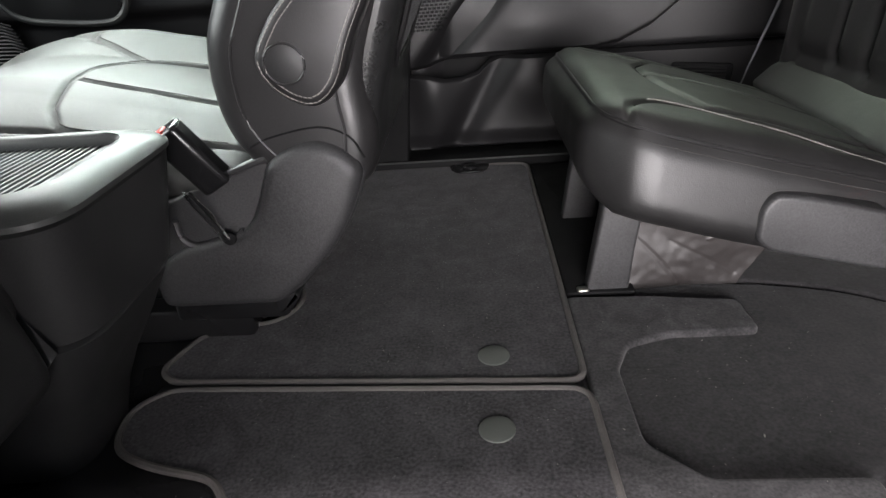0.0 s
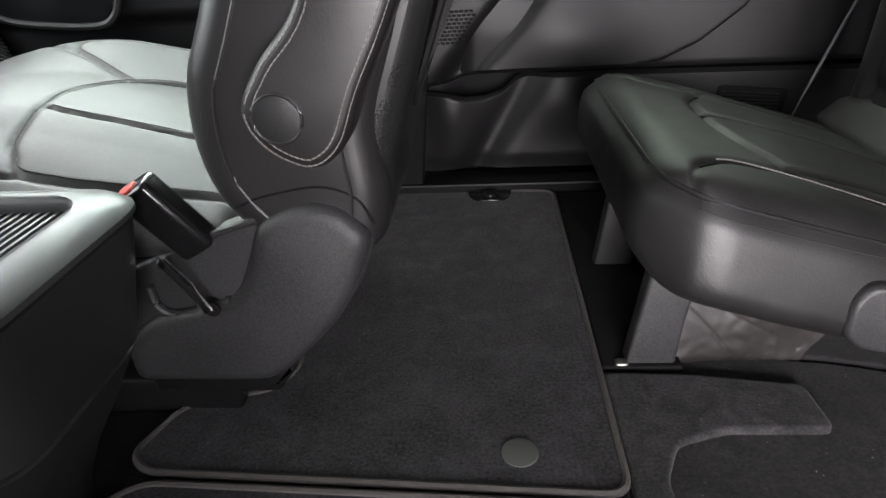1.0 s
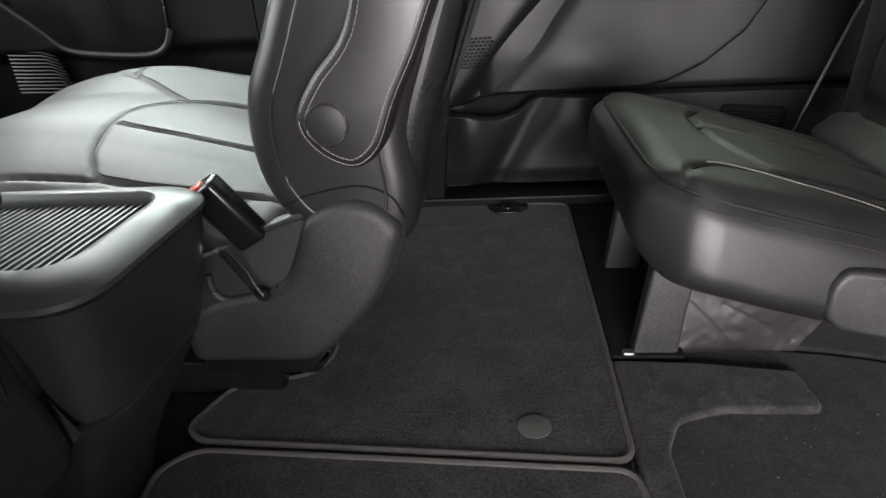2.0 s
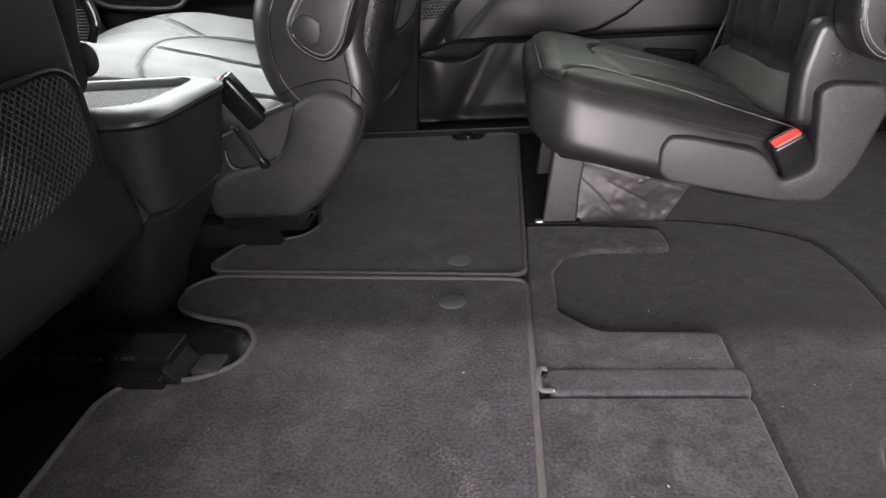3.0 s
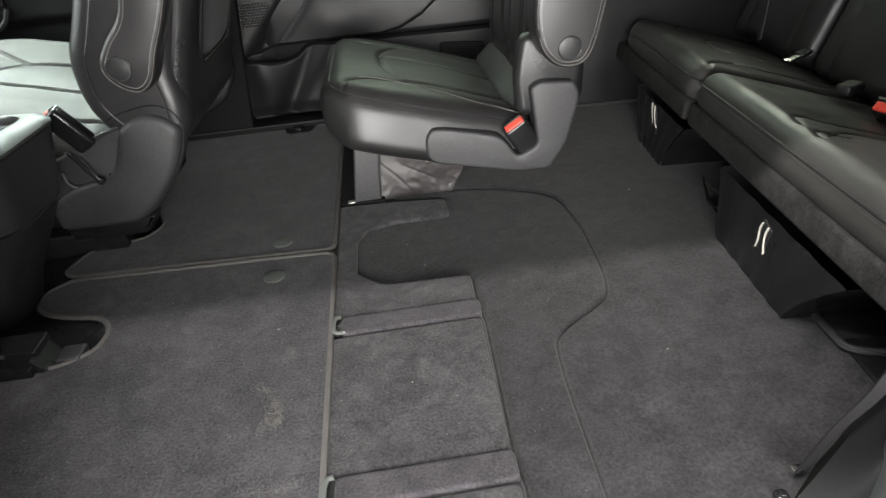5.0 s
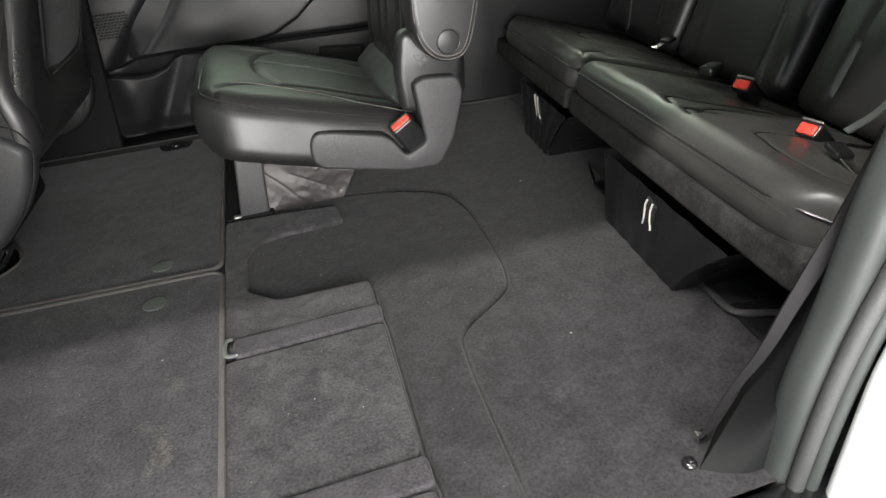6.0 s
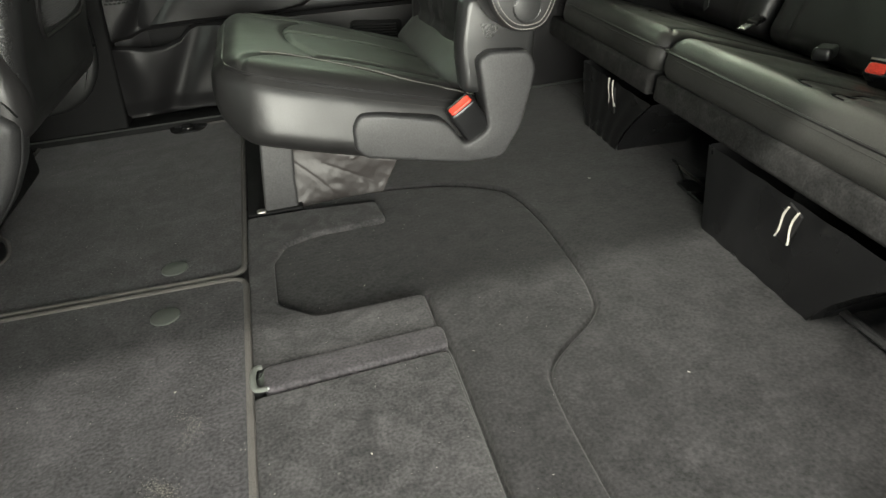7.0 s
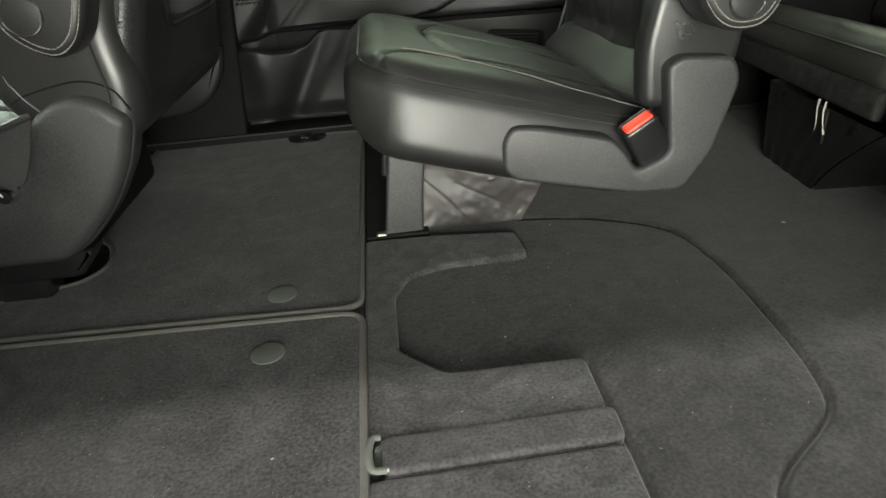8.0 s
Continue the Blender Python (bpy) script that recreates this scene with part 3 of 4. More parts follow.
# carpet flaps over the stowage bin
UPPER_FLAP = [(0.005, 0.205), (0.005, -0.233), (0.256, -0.233), (0.258, -0.150), (0.098, -0.147), (0.046, -0.095), (0.046, 0.030), (0.069, 0.080), (0.132, 0.102), (0.252, 0.103), (0.250, 0.180), (0.120, 0.200)]
PANELS = (
    ("carpet_flap", UPPER_FLAP, -0.030, -0.004, LIDCARPET, "charcoal carpet flap with a cut-out round the seat foot"),
    ("carpet_strip", [(0.020, -0.284), (0.020, -0.237), (0.262, -0.235), (0.259, -0.280)], -0.030, 0.000, STRIP, "purple grey carpet hinge strip"),
    ("floor_lid", [(0.006, -0.566), (0.006, -0.288), (0.256, -0.284), (0.246, -0.564)], -0.030, -0.003, LIDCARPET, "charcoal carpet lid panel over the stowage bin"),
    ("carpet_strip", [(0.020, -0.618), (0.020, -0.571), (0.250, -0.568), (0.249, -0.614)], -0.030, 0.000, STRIP, "purple grey carpet hinge strip"),
    ("floor_lid", [(0.008, -0.735), (0.008, -0.622), (0.247, -0.618), (0.241, -0.735)], -0.030, -0.003, LIDCARPET, "charcoal carpet lid panel beside the sill"),
)
cover = thing("stowage_cover", (0.13, -0.25, -0.02), "charcoal carpet cover over the floor stowage bin", "floor cover")
for nm, outline, z0, z1, mt, lb in PANELS:
    part(nm, bulge(outline, z0, z1, 0.005, "z", corner=0.012, steps=3, rim=0.002), mt, cover, lb)


def pull_loop(y):
    t = thing("pull_handle", (0.014, y, -0.003), "grey green curved pull handle in the carpet", "handle", "lid pull handles")
    part("recess", bulge([(0.007, y - 0.022), (0.024, y - 0.022), (0.024, y + 0.022), (0.007, y + 0.022)], -0.014, -0.0015, 0.002, "z", corner=0.007, steps=2), SMOOTH, t)
    part("bar", tube(spline([(0.026, y - 0.022, 0.001), (0.012, y - 0.020, 0.002), (0.0085, y, 0.003), (0.012, y + 0.018, 0.002), (0.020, y + 0.021, 0.001)], 6), 0.0042, 8, flat=0.6), DISC, t, "smooth grey bar")
    part("tip", box(0.017, 0.028, y - 0.0240, y - 0.0205, 0.0, 0.0030, 0.001), BELT_EDGE, t, "bright tip of the bar")


pull_loop(-0.260)
pull_loop(-0.594)

# ---- seats ----


def flank(points, inner, outer, side, yc, r, corner):
    a, b = yc + side * inner, yc + side * outer
    return bulge(points, min(a, b), max(a, b), r, "y", corner=corner, steps=4)


def offset_line(loop, d, y):
    return [(p.x, y, p.y) for p in inset(ccw([Vector(q) for q in loop]), d)]


def armrest(seat, profile, y0, y1, cap, side):
    """Folded-up armrest with pale double stitching and a round pivot cap; side: the way its outer face looks."""
    loop = [Vector((q.x, q.y)) for q in spline([(*p, 0) for p in profile], 6, True)]
    arm = part("armrest", bulge(loop, y0, y1, 0.013, "y", steps=5), LEATHER, seat, "black leather armrest folded upright")
    face = y0 if side < 0 else y1
    rim = offset_line(loop, 0.012, face + side * 0.0003)
    part("stitching", stitch(rim), THREAD, arm, "pale thread stitching")
    rim2 = offset_line(loop, 0.0055, face - side * 0.0019)
    part("stitching", stitch(rim2), THREAD, arm, "pale thread stitching")
    part("pivot_cap", disc((cap[0], face, cap[1]), 0.0205, 0.0016, (0, side, 0), 0.001), SHELL, arm, "round black pivot cap")
    part("pivot_ring", tube([(cap[0] + 0.0215 * math.cos(k * math.pi / 16), face + side * 0.001, cap[1] + 0.0215 * math.sin(k * math.pi / 16)) for k in range(32)], 0.0016, 6, True), LEATHER, arm)
    return arm


def buckle(parent, at, tilt, lean, tall=0.085, wide=0.026, shown=0.8):
    """A seat-belt buckle with a red button, in the parent's body."""
    m = Matrix.Translation(at) @ pose(0, 0, 0, lean, tilt, 0)
    b = part("buckle", moved(box(-wide, wide, -0.016, 0.016, -tall, 0.0, 0.006), m), SMOOTH, parent, "black plastic seat belt buckle")
    part("release_button", moved(box(-wide * 0.8, wide * (2 * shown - 0.8), -0.013, 0.006, -0.012, 0.003, 0.003), m), RED, b, "red release button")
    part("tongue_slot", moved(box(-wide * 0.75, wide * 0.75, 0.008, 0.012, -0.01, 0.0015, 0.001), m), SATIN, b)
    return b


CORNER = 0.12


def net(parent, quad, cell, material):
    """Elastic diamond net over a quadrilateral (four corners, in order), in one mesh."""
    a, b, c, d = [Vector(q) for q in quad]
    bm = bmesh.new()

    def at(u, v):
        p = (a * (1 - u) + b * u) * (1 - v) + (d * (1 - u) + c * u) * v
        return p + (b - a).cross(d - a).normalized() * 0.012 * math.sin(math.pi * u) * math.sin(math.pi * v)

    n = round((b - a).length / cell)
    m = round((d - a).length / cell)
    nrm = (b - a).cross(d - a).normalized()
    for sgn in (1, -1):
        for k in range(-m, n + m):
            run = []
            steps = 2 * m
            for j in range(steps + 1):
                v = j / steps
                u = (k + sgn * v * m + 0.25 * math.sin(2 * math.pi * v * m) * 0.6) / n
                cu, cv = max(0.0, abs(u - 0.5) - 0.5 + CORNER) / CORNER, max(0.0, abs(v - 0.5) - 0.30) / 0.20
                if 0 <= u <= 1 and math.hypot(cu, cv) <= 1.0:
                    run.append(at(u, v))
            if len(run) < 2:
                continue
            w = 0.0013
            prev = None
            for i, p in enumerate(run):
                t = (run[min(i + 1, len(run) - 1)] - run[max(i - 1, 0)]).normalized()
                s = t.cross(nrm).normalized() * w
                q = [bm.verts.new(p + s), bm.verts.new(p + nrm * 0.0012), bm.verts.new(p - s)]
                if prev:
                    for e in (0, 1):
                        bm.faces.new((prev[e], prev[e + 1], q[e + 1], q[e]))
                prev = q
    return part("net", bm, material, parent, "black elastic diamond net")


def front_seat(dx, yc, side, label, lean=0.0, foot=0.255):
    """Front seat, its inboard flank towards side; dx slides it along the van."""
    s = thing("front_seat", (-0.45 + dx, yc, 0.0), label, "car seat", "front seats")
    T = Matrix.Translation((dx, 0, 0))
    P = lambda pts: [(x + dx + lean * max(0.0, z - 0.20), z) for x, z in pts]
    y = lambda k: yc + side * k
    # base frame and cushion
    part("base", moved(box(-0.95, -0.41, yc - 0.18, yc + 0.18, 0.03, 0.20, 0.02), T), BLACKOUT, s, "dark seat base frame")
    seams = [[(0.31, -0.175), (0.08, -0.20), (0.03, -0.169), (0.008, -0.12), (-0.014, 0.0), (0.0, 0.06), (0.03, 0.105), (0.10, 0.125), (0.31, 0.125)],
             [(0.03, 0.105), (-0.18, 0.24)], [(0.05, -0.20), (-0.16, -0.24)], [(0.004, -0.055), (0.06, -0.062), (0.31, -0.075)],
             [(-0.10, 0.19), (-0.11, 0.215), (-0.06, 0.232), (0.25, 0.228)]]

    def bolster(p):
        k = abs(p.y) / 0.26
        p = Vector((p.x, p.y * (0.74 + 0.26 * max(0.0, min(1.0, (p.z + 0.01) / 0.09))), p.z))
        nose = max(0.0, (-0.02 - p.x) / 0.30)
        lift = 0.080 * max(0.0, (k - 0.45) / 0.55) ** 1.4 * (1 - 0.40 * k) * (1 - 0.5 * min(1.0, nose))
        inboard = max(0.0, p.y * side / 0.26 - 0.25) / 0.75
        lift = lift if p.y * side < 0 else 0.25 * lift - 0.050 * inboard ** 1.4
        return p + Vector((0, 0, (lift if p.z > 0 else 0.0) - 0.080 * nose * nose))

    at = T @ pose(-0.72, yc, 0.258, 0, 11, 0)
    c = pad(0.64, 0.54, 0.16, 0.05, 0.0040, smooth_seams(seams), 0.012, 0.0050, 0.0042, 0.001, shape=bolster)
    cushion = part("cushion", moved(c, at), SEAT_LEATHER, s, "black leather cushion shining in window light")
    for sm in smooth_seams(seams):
        part("stitching", moved(stitch([bolster(Vector((x, w + 0.008, 0.0808 + 0.012 * (1 - (x / 0.32) ** 2) * (1 - (w / 0.27) ** 2)))) for x, w in sm if abs(x) < 0.265 and abs(w) < 0.20]), at), DARK_THREAD, cushion)
    # backrest
    prof = [(-0.385, 0.245), (-0.425, 0.31), (-0.428, 0.40), (-0.392, 0.485), (-0.31, 0.68), (-0.25, 0.86), (-0.16, 0.88), (-0.175, 0.68), (-0.208, 0.48), (-0.242, 0.37), (-0.240, 0.29), (-0.258, 0.230), (-0.33, 0.215)]
    loop = [Vector((q.x, q.y)) for q in spline([(*p, 0) for p in P(prof)], 5, True)]
    back = part("backrest", bulge(loop, yc - 0.25, yc + 0.25, 0.032, "y", steps=6), LEATHER, s, "black leather backrest")
    part("piping", tube(offset_line(loop, 0.036, y(0.2500)), 0.0018, 6, True), LEATHER, back)
    arc = P([(-0.394, 0.287), (-0.365, 0.298), (-0.308, 0.307), (-0.272, 0.294), (-0.256, 0.266)])
    part("seam", tube(spline([(x, y(0.2500), z) for x, z in arc], 6), 0.0014, 6), BLACKOUT, back)
    shell = [(-0.285, 0.33), (-0.235, 0.48), (-0.172, 0.66), (-0.16, 0.86), (-0.110, 0.86), (-0.138, 0.66), (-0.185, 0.48), (-0.230, 0.33), (-0.245, foot), (-0.275, foot - 0.005)]
    sl = [Vector((q.x, q.y)) for q in spline([(*p, 0) for p in P(shell)], 5, True)]
    sh = part("back_shell", bulge(sl, yc - 0.235, yc + 0.235, 0.03, "y", steps=5), SHELL, s, "black plastic seat back shell")
    nx = lambda z: (-0.185 + 0.30 * (z - 0.48) if z < 0.6 else -0.149 + 0.2 * (z - 0.6)) + dx + lean * max(0.0, z - 0.20) + 0.004
    quad = [(nx(0.30), y(-0.19), 0.218), (nx(0.30), y(0.196), 0.226), (nx(0.44), y(0.200), 0.402), (nx(0.44), y(-0.21), 0.380)] if foot < 0.25 else [(nx(0.36) - 0.012, y(-0.17), 0.345), (nx(0.36) - 0.012, y(0.13), 0.345), (nx(0.58), y(0.185), 0.56), (nx(0.58), y(-0.20), 0.56)]
    if side < 0:
        quad = quad[::-1]
    net(s, quad, 0.0095, NETTING)
    qa, qb, qc, qd = [Vector(q) for q in quad]
    uv = [(0.5 + (0.5 - CORNER) * a + CORNER * math.cos(t), 0.5 + 0.30 * b + 0.20 * math.sin(t)) for a, b, t0 in ((1, 1, 0.0), (-1, 1, 0.5), (-1, -1, 1.0), (1, -1, 1.5)) for t in (math.pi * (t0 + k / 12) for k in range(7))]
    uv = [(p[0] + (q[0] - p[0]) * k / 6, p[1] + (q[1] - p[1]) * k / 6) for p, q in zip(uv, uv[1:] + uv[:1]) for k in range(6)]
    rim = [(qa * (1 - u) + qb * u) * (1 - v) + (qd * (1 - u) + qc * u) * v + Vector((0.004 + 0.012 * math.sin(math.pi * u) * math.sin(math.pi * v), 0, 0)) for u, v in uv]
    part("net_border", tube(rim, 0.004, 6, True), WEB, s, "black net border cord")
    # recliner cover on the inboard side
    cover = P([(-0.56, 0.066), (-0.40, 0.066), (-0.364, 0.087), (-0.312, 0.140), (-0.276, 0.197), (-0.257, 0.248), (-0.260, 0.262), (-0.282, 0.284), (-0.312, 0.295), (-0.345, 0.289), (-0.376, 0.272), (-0.464, 0.242), (-0.56, 0.205)])
    part("side_cover", flank(cover, 0.205, 0.246, side, yc, 0.007, 0.014), PLASTIC, s, "grained black side cover")
    raised = P([(-0.56, 0.068), (-0.397, 0.068), (-0.366, 0.089), (-0.314, 0.141), (-0.278, 0.198), (-0.260, 0.248), (-0.263, 0.261), (-0.284, 0.283), (-0.312, 0.293), (-0.343, 0.287), (-0.378, 0.268), (-0.395, 0.222), (-0.418, 0.178), (-0.474, 0.166), (-0.512, 0.158), (-0.56, 0.125)])
    part("side_cover_boss", flank(raised, 0.226, 0.264, side, yc, 0.017, 0.022), PLASTIC, s, "raised grained black cover boss")
    part("side_cover_rim", tube([(x, y(0.246), z) for x, z in P([(-0.468, 0.240), (-0.42, 0.2575), (-0.378, 0.271)])], 0.0045, 8), PLASTIC, s)
    low = P([(-0.56, 0.03), (-0.40, 0.03), (-0.37, 0.072), (-0.56, 0.072)])
    part("side_skirt", flank(low, 0.19, 0.235, side, yc, 0.008, 0.01), SMOOTH, s)
    bk = (-0.488 + dx, y(0.262), 0.318)
    buckle(s, bk, -30, -12 * side, 0.092, 0.021, 0.5)
    rim = [(-0.512, 0.196), (-0.510, 0.172), (-0.496, 0.160), (-0.470, 0.160), (-0.440, 0.166), (-0.424, 0.178)]
    part("latch_pocket_rim", tube(spline([(x + dx, y(0.250), z) for x, z in rim], 5), 0.0050, 8), PLASTIC, s, "rounded rim of the buckle pocket")
    strap = part("latch_strap", tube([(-0.478 + dx, y(0.275), 0.242), (-0.462 + dx, y(0.266), 0.205), (-0.448 + dx, y(0.262), 0.172)], 0.010, 8, flat=0.25), SMOOTH, s, "flat black latch strap")
    part("strap_edge", tube([(-0.468 + dx, y(0.279), 0.246), (-0.452 + dx, y(0.270), 0.210), (-0.449 + dx, y(0.268), 0.196), (-0.440 + dx, y(0.266), 0.174)], 0.0016, 6), CHROME, strap, "bright metal strap edge")
    part("latch_pivot", disc((-0.442 + dx, y(0.2575), 0.172), 0.009, 0.006, (0, side, 0), 0.002), BLACKOUT, s, "dark latch pivot")
    arm = P([(-0.352, 0.395), (-0.336, 0.360), (-0.298, 0.341), (-0.266, 0.360), (-0.243, 0.41), (-0.208, 0.48), (-0.155, 0.62), (-0.18, 0.67), (-0.235, 0.65), (-0.268, 0.56), (-0.292, 0.48), (-0.330, 0.435)])
    armrest(s, arm, min(y(0.245), y(0.30)), max(y(0.245), y(0.30)), (-0.318 + dx, 0.390), side)
    for k in (0.205, -0.17):
        part("seat_rail", moved(box(-1.0, -0.456, y(k) - 0.024, y(k) + 0.024, -0.009, 0.044, 0.006), T), SMOOTH, s, "black seat rail cover")
    return s


front_seat(0.0, 0.36, -1, "black leather front passenger seat with upright backrest")
driver = front_seat(-0.25, -0.405, 1, "black leather driver seat with net pocket on its back", -0.30, 0.19)

part("bag_hook", tube(spline([(-0.470, -0.232, 0.50), (-0.455, -0.230, 0.47), (-0.450, -0.230, 0.445), (-0.458, -0.232, 0.425)], 5), 0.007, 8, flat=0.6), SMOOTH, driver, "black bag hook")
part("net_hook", disc((-0.478, -0.560, 0.395), 0.012, 0.014, (1, 0, 0), 0.004), SMOOTH, driver, "black net hook")
part("rail_cover", box(-0.80, -0.470, -0.262, -0.205, -0.009, 0.034, 0.004), SMOOTH, driver, "worn black rail cover")
part("rail_step", box(-0.62, -0.474, -0.285, -0.262, -0.009, 0.016, 0.003), SMOOTH, driver)
part("rail_end", bulge([(-0.474, 0.026), (-0.448, -0.009), (-0.474, -0.009)], -0.275, -0.215, 0.002, "y"), SMOOTH, driver)
part("rail_cap", box(-0.452, -0.412, -0.255, -0.215, -0.009, 0.006, 0.004), PLASTIC, driver, "grey black rail end cap")
for k in range(9):
    x = -0.66 + 0.016 * k + 0.006 * math.sin(7 * k)
    part("scuff", box(x, x + 0.006 + 0.006 * (k % 3), -0.2645, -0.2615, 0.029, 0.0345, 0.0005), CHROME if k % 3 == 1 else STEEL, driver, "bare scuffed edge")


def captain_chair():
    s = thing("captain_chair", (0.25, 0.36, -0.01), "black leather second-row seat with folded-up armrest", "car seat")
    yc = 0.36
    near = [(-0.205, -0.25), (-0.186, -0.205), (-0.145, -0.172), (-0.085, -0.172), (0.0, -0.192), (0.08, -0.212), (0.23, -0.228)]
    insert_edge = [(-0.070, -0.160), (-0.108, -0.080), (-0.116, 0.0), (-0.108, 0.080), (-0.070, 0.160)]
    seams = [near, [(x, -y) for x, y in near], insert_edge, [(-0.070, -0.160), (0.05, -0.165), (0.23, -0.185)], [(-0.070, 0.160), (0.05, 0.140), (0.23, 0.13)], [(-0.113, 0.012), (-0.03, 0.0), (0.23, -0.035)]]

    def taper(p):
        low = max(0.0, (0.03 - p.z) / 0.10)
        edge = max(0.0, abs(p.y) / 0.26 - 0.6) / 0.4
        belly = math.sin(math.pi * max(0.0, min(1.0, (0.046 - p.z) / 0.114))) ** 0.8
        bow = 0.012 * (1 - ((p.x + 0.06) / 0.20) ** 2) * edge + 0.004 * belly * edge + edge * (0.014 * max(0.0, min(1.0, (0.05 - p.z) / 0.095)) - 0.006)
        cx, cy = max(0.0, -0.145 - p.x), max(0.0, abs(p.y) - 0.175)
        if cx > 0 and cy > 0:
            u, v = min(1.0, cx / 0.085), min(1.0, cy / 0.085)
            p = Vector((-0.145 - cx * math.sqrt(1 - v * v / 2), math.copysign(0.175 + cy * math.sqrt(1 - u * u / 2), p.y), p.z))
        return p + Vector((0.030 * low * max(0.0, -p.x / 0.23) - 0.012 * belly * max(0.0, -p.x / 0.23 - 0.6) / 0.4, bow if p.y > 0 else -bow, 0))

    m = pose(0.232, yc + 0.008, 0.181, 0, 16.0, 0)
    c = part("cushion", moved(pad(0.46, 0.52, 0.135, 0.042, 0.0042, smooth_seams(seams), 0.015, 0.0068, 0.0058, 0.0014, shape=taper), m), LEATHER_WORN, s, "black leather cushion with stitched seams")
    for sm in smooth_seams(seams):
        part("seam", seam_lines([sm], Vector((0.23, 0.26, 0.0675)), 0.015, 0.0058, (0.186, 0.216), m, taper), BLACKOUT, c)
    rim = soften([(-0.2222, -0.2522), (0.215, -0.2522), (0.215, 0.2522), (-0.2222, 0.2522)], 0.030, 6)
    long_rim = [a.lerp(b, k / 8) for a, b in zip(rim, rim[1:] + rim[:1]) for k in range(8)]
    part("piping", moved(tube([taper(Vector((p.x, p.y, 0.0500))) for p in long_rim], 0.0029, 6, True), m), LEATHER, c)
    row = [Vector((-0.20 + 0.005 * k, -0.2580, 0.0400)) for k in range(82)]
    part("stitching", moved(stitch([taper(p) + Vector((0, -0.0004, 0)) for p in row]), m), DARK_THREAD, c)
    part("stitching", moved(stitch([(x, y - 0.009, 0.0752 - 9 * max(0.0, abs(y) - 0.19) ** 2) for x, y in smooth_seams([near])[0][8:]]), m), THREAD, c, "pale thread stitching")
    # backrest
    bs = [[(-0.30, -0.16), (0.30, -0.14)], [(-0.30, 0.16), (0.30, 0.14)], [(-0.24, -0.15), (-0.24, 0.15)], [(-0.24, -0.04), (0.30, -0.04)], [(-0.24, 0.04), (0.30, 0.04)]]
    part("backrest", moved(pad(0.66, 0.47, 0.13, 0.045, 0.012, bs, 0.0, 0.009, 0.008), pose(0.522, yc + 0.01, 0.51, 0, -86, 0)), LEATHER, s, "black leather backrest")
    def thin_end(p):
        k = min(1.0, max(0.0, (abs(p.y) - 0.15) / 0.10)) ** 2
        return Vector((p.x * (1 - 0.5 * k), p.y, p.z * (1 - 0.85 * k) - 0.012 * k))

    part("back_flap", moved(pad(0.080, 0.50, 0.030, 0.014, 0.008, shape=thin_end), pose(0.428, yc + 0.01, 0.226, 0, -42, 0)), LEATHER_WORN, s, "leather flap between cushion and backrest")
    # L-shaped side cover
    cover = [(0.214, 0.180), (0.228, 0.200), (0.262, 0.197), (0.365, 0.172), (0.386, 0.150), (0.401, 0.122), (0.446, 0.142), (0.438, 0.200), (0.430, 0.262), (0.450, 0.274), (0.521, 0.268), (0.534, 0.236), (0.507, 0.141), (0.470, 0.086), (0.40, 0.088), (0.23, 0.124), (0.214, 0.140)]
    body = bulge(cover, 0.072, 0.127, 0.007, "y", corner=0.014, steps=4)
    for v in body.verts:
        v.co.y += 0.010 * max(0.0, 0.420 - v.co.x) / 0.206
    part("side_cover", body, PLASTIC, s, "grained black L-shaped side cover")
    part("side_cover_rim", tube([(x - 0.004, 0.094 + 0.010 * (0.420 - x) / 0.206, z + 0.003) for x, z in ((0.213, 0.142), (0.211, 0.178), (0.224, 0.199), (0.240, 0.200))], 0.006, 8), PLASTIC, s)
    hinge = [(0.41, 0.20), (0.53, 0.20), (0.545, 0.30), (0.53, 0.36), (0.42, 0.36), (0.405, 0.28)]
    part("hinge_cover", bulge(hinge, 0.095, 0.14, 0.015, "y", corner=0.02), SHELL, s)
    buckle(s, (0.397, 0.082, 0.192), -32, 12, 0.085)
    arm = [(0.424, 0.372), (0.450, 0.326), (0.488, 0.313), (0.522, 0.330), (0.545, 0.40), (0.572, 0.56), (0.555, 0.63), (0.50, 0.64), (0.455, 0.58), (0.424, 0.46)]
    armrest(s, [(x + 0.010 * (x - 0.12) / 0.36, z - 0.006) for x, z in arm], 0.022, 0.095, (0.494, 0.344), -1)
    # feet and skirt
    for y in (0.235, 0.50):
        leg = [(0.036, -0.028), (0.102, -0.028), (0.108, 0.060), (0.118, 0.14), (0.060, 0.15)]
        part("leg", bulge(leg, y - 0.015, y + 0.015, 0.005, "y", corner=0.008), PLASTIC, s, "grained black seat leg")

    def skirt_at(u, v):
        x0, x1 = 0.092 + 0.010 * v, 0.268 + 0.085 * v
        x = x0 + (x1 - x0) * u
        z = -0.026 + 0.150 * v
        w = 0.011 * noise.noise((x * 8 + z * 11, z * 10 - x * 4, 2)) + 0.0016 * noise.noise((x * 26 + z * 34, z * 30 - x * 14, 4)) + 0.0016 * noise.noise((x * 22 + z * 14, z * 20, 5)) + 0.0010 * noise.noise((x * 70, z * 70, 8))
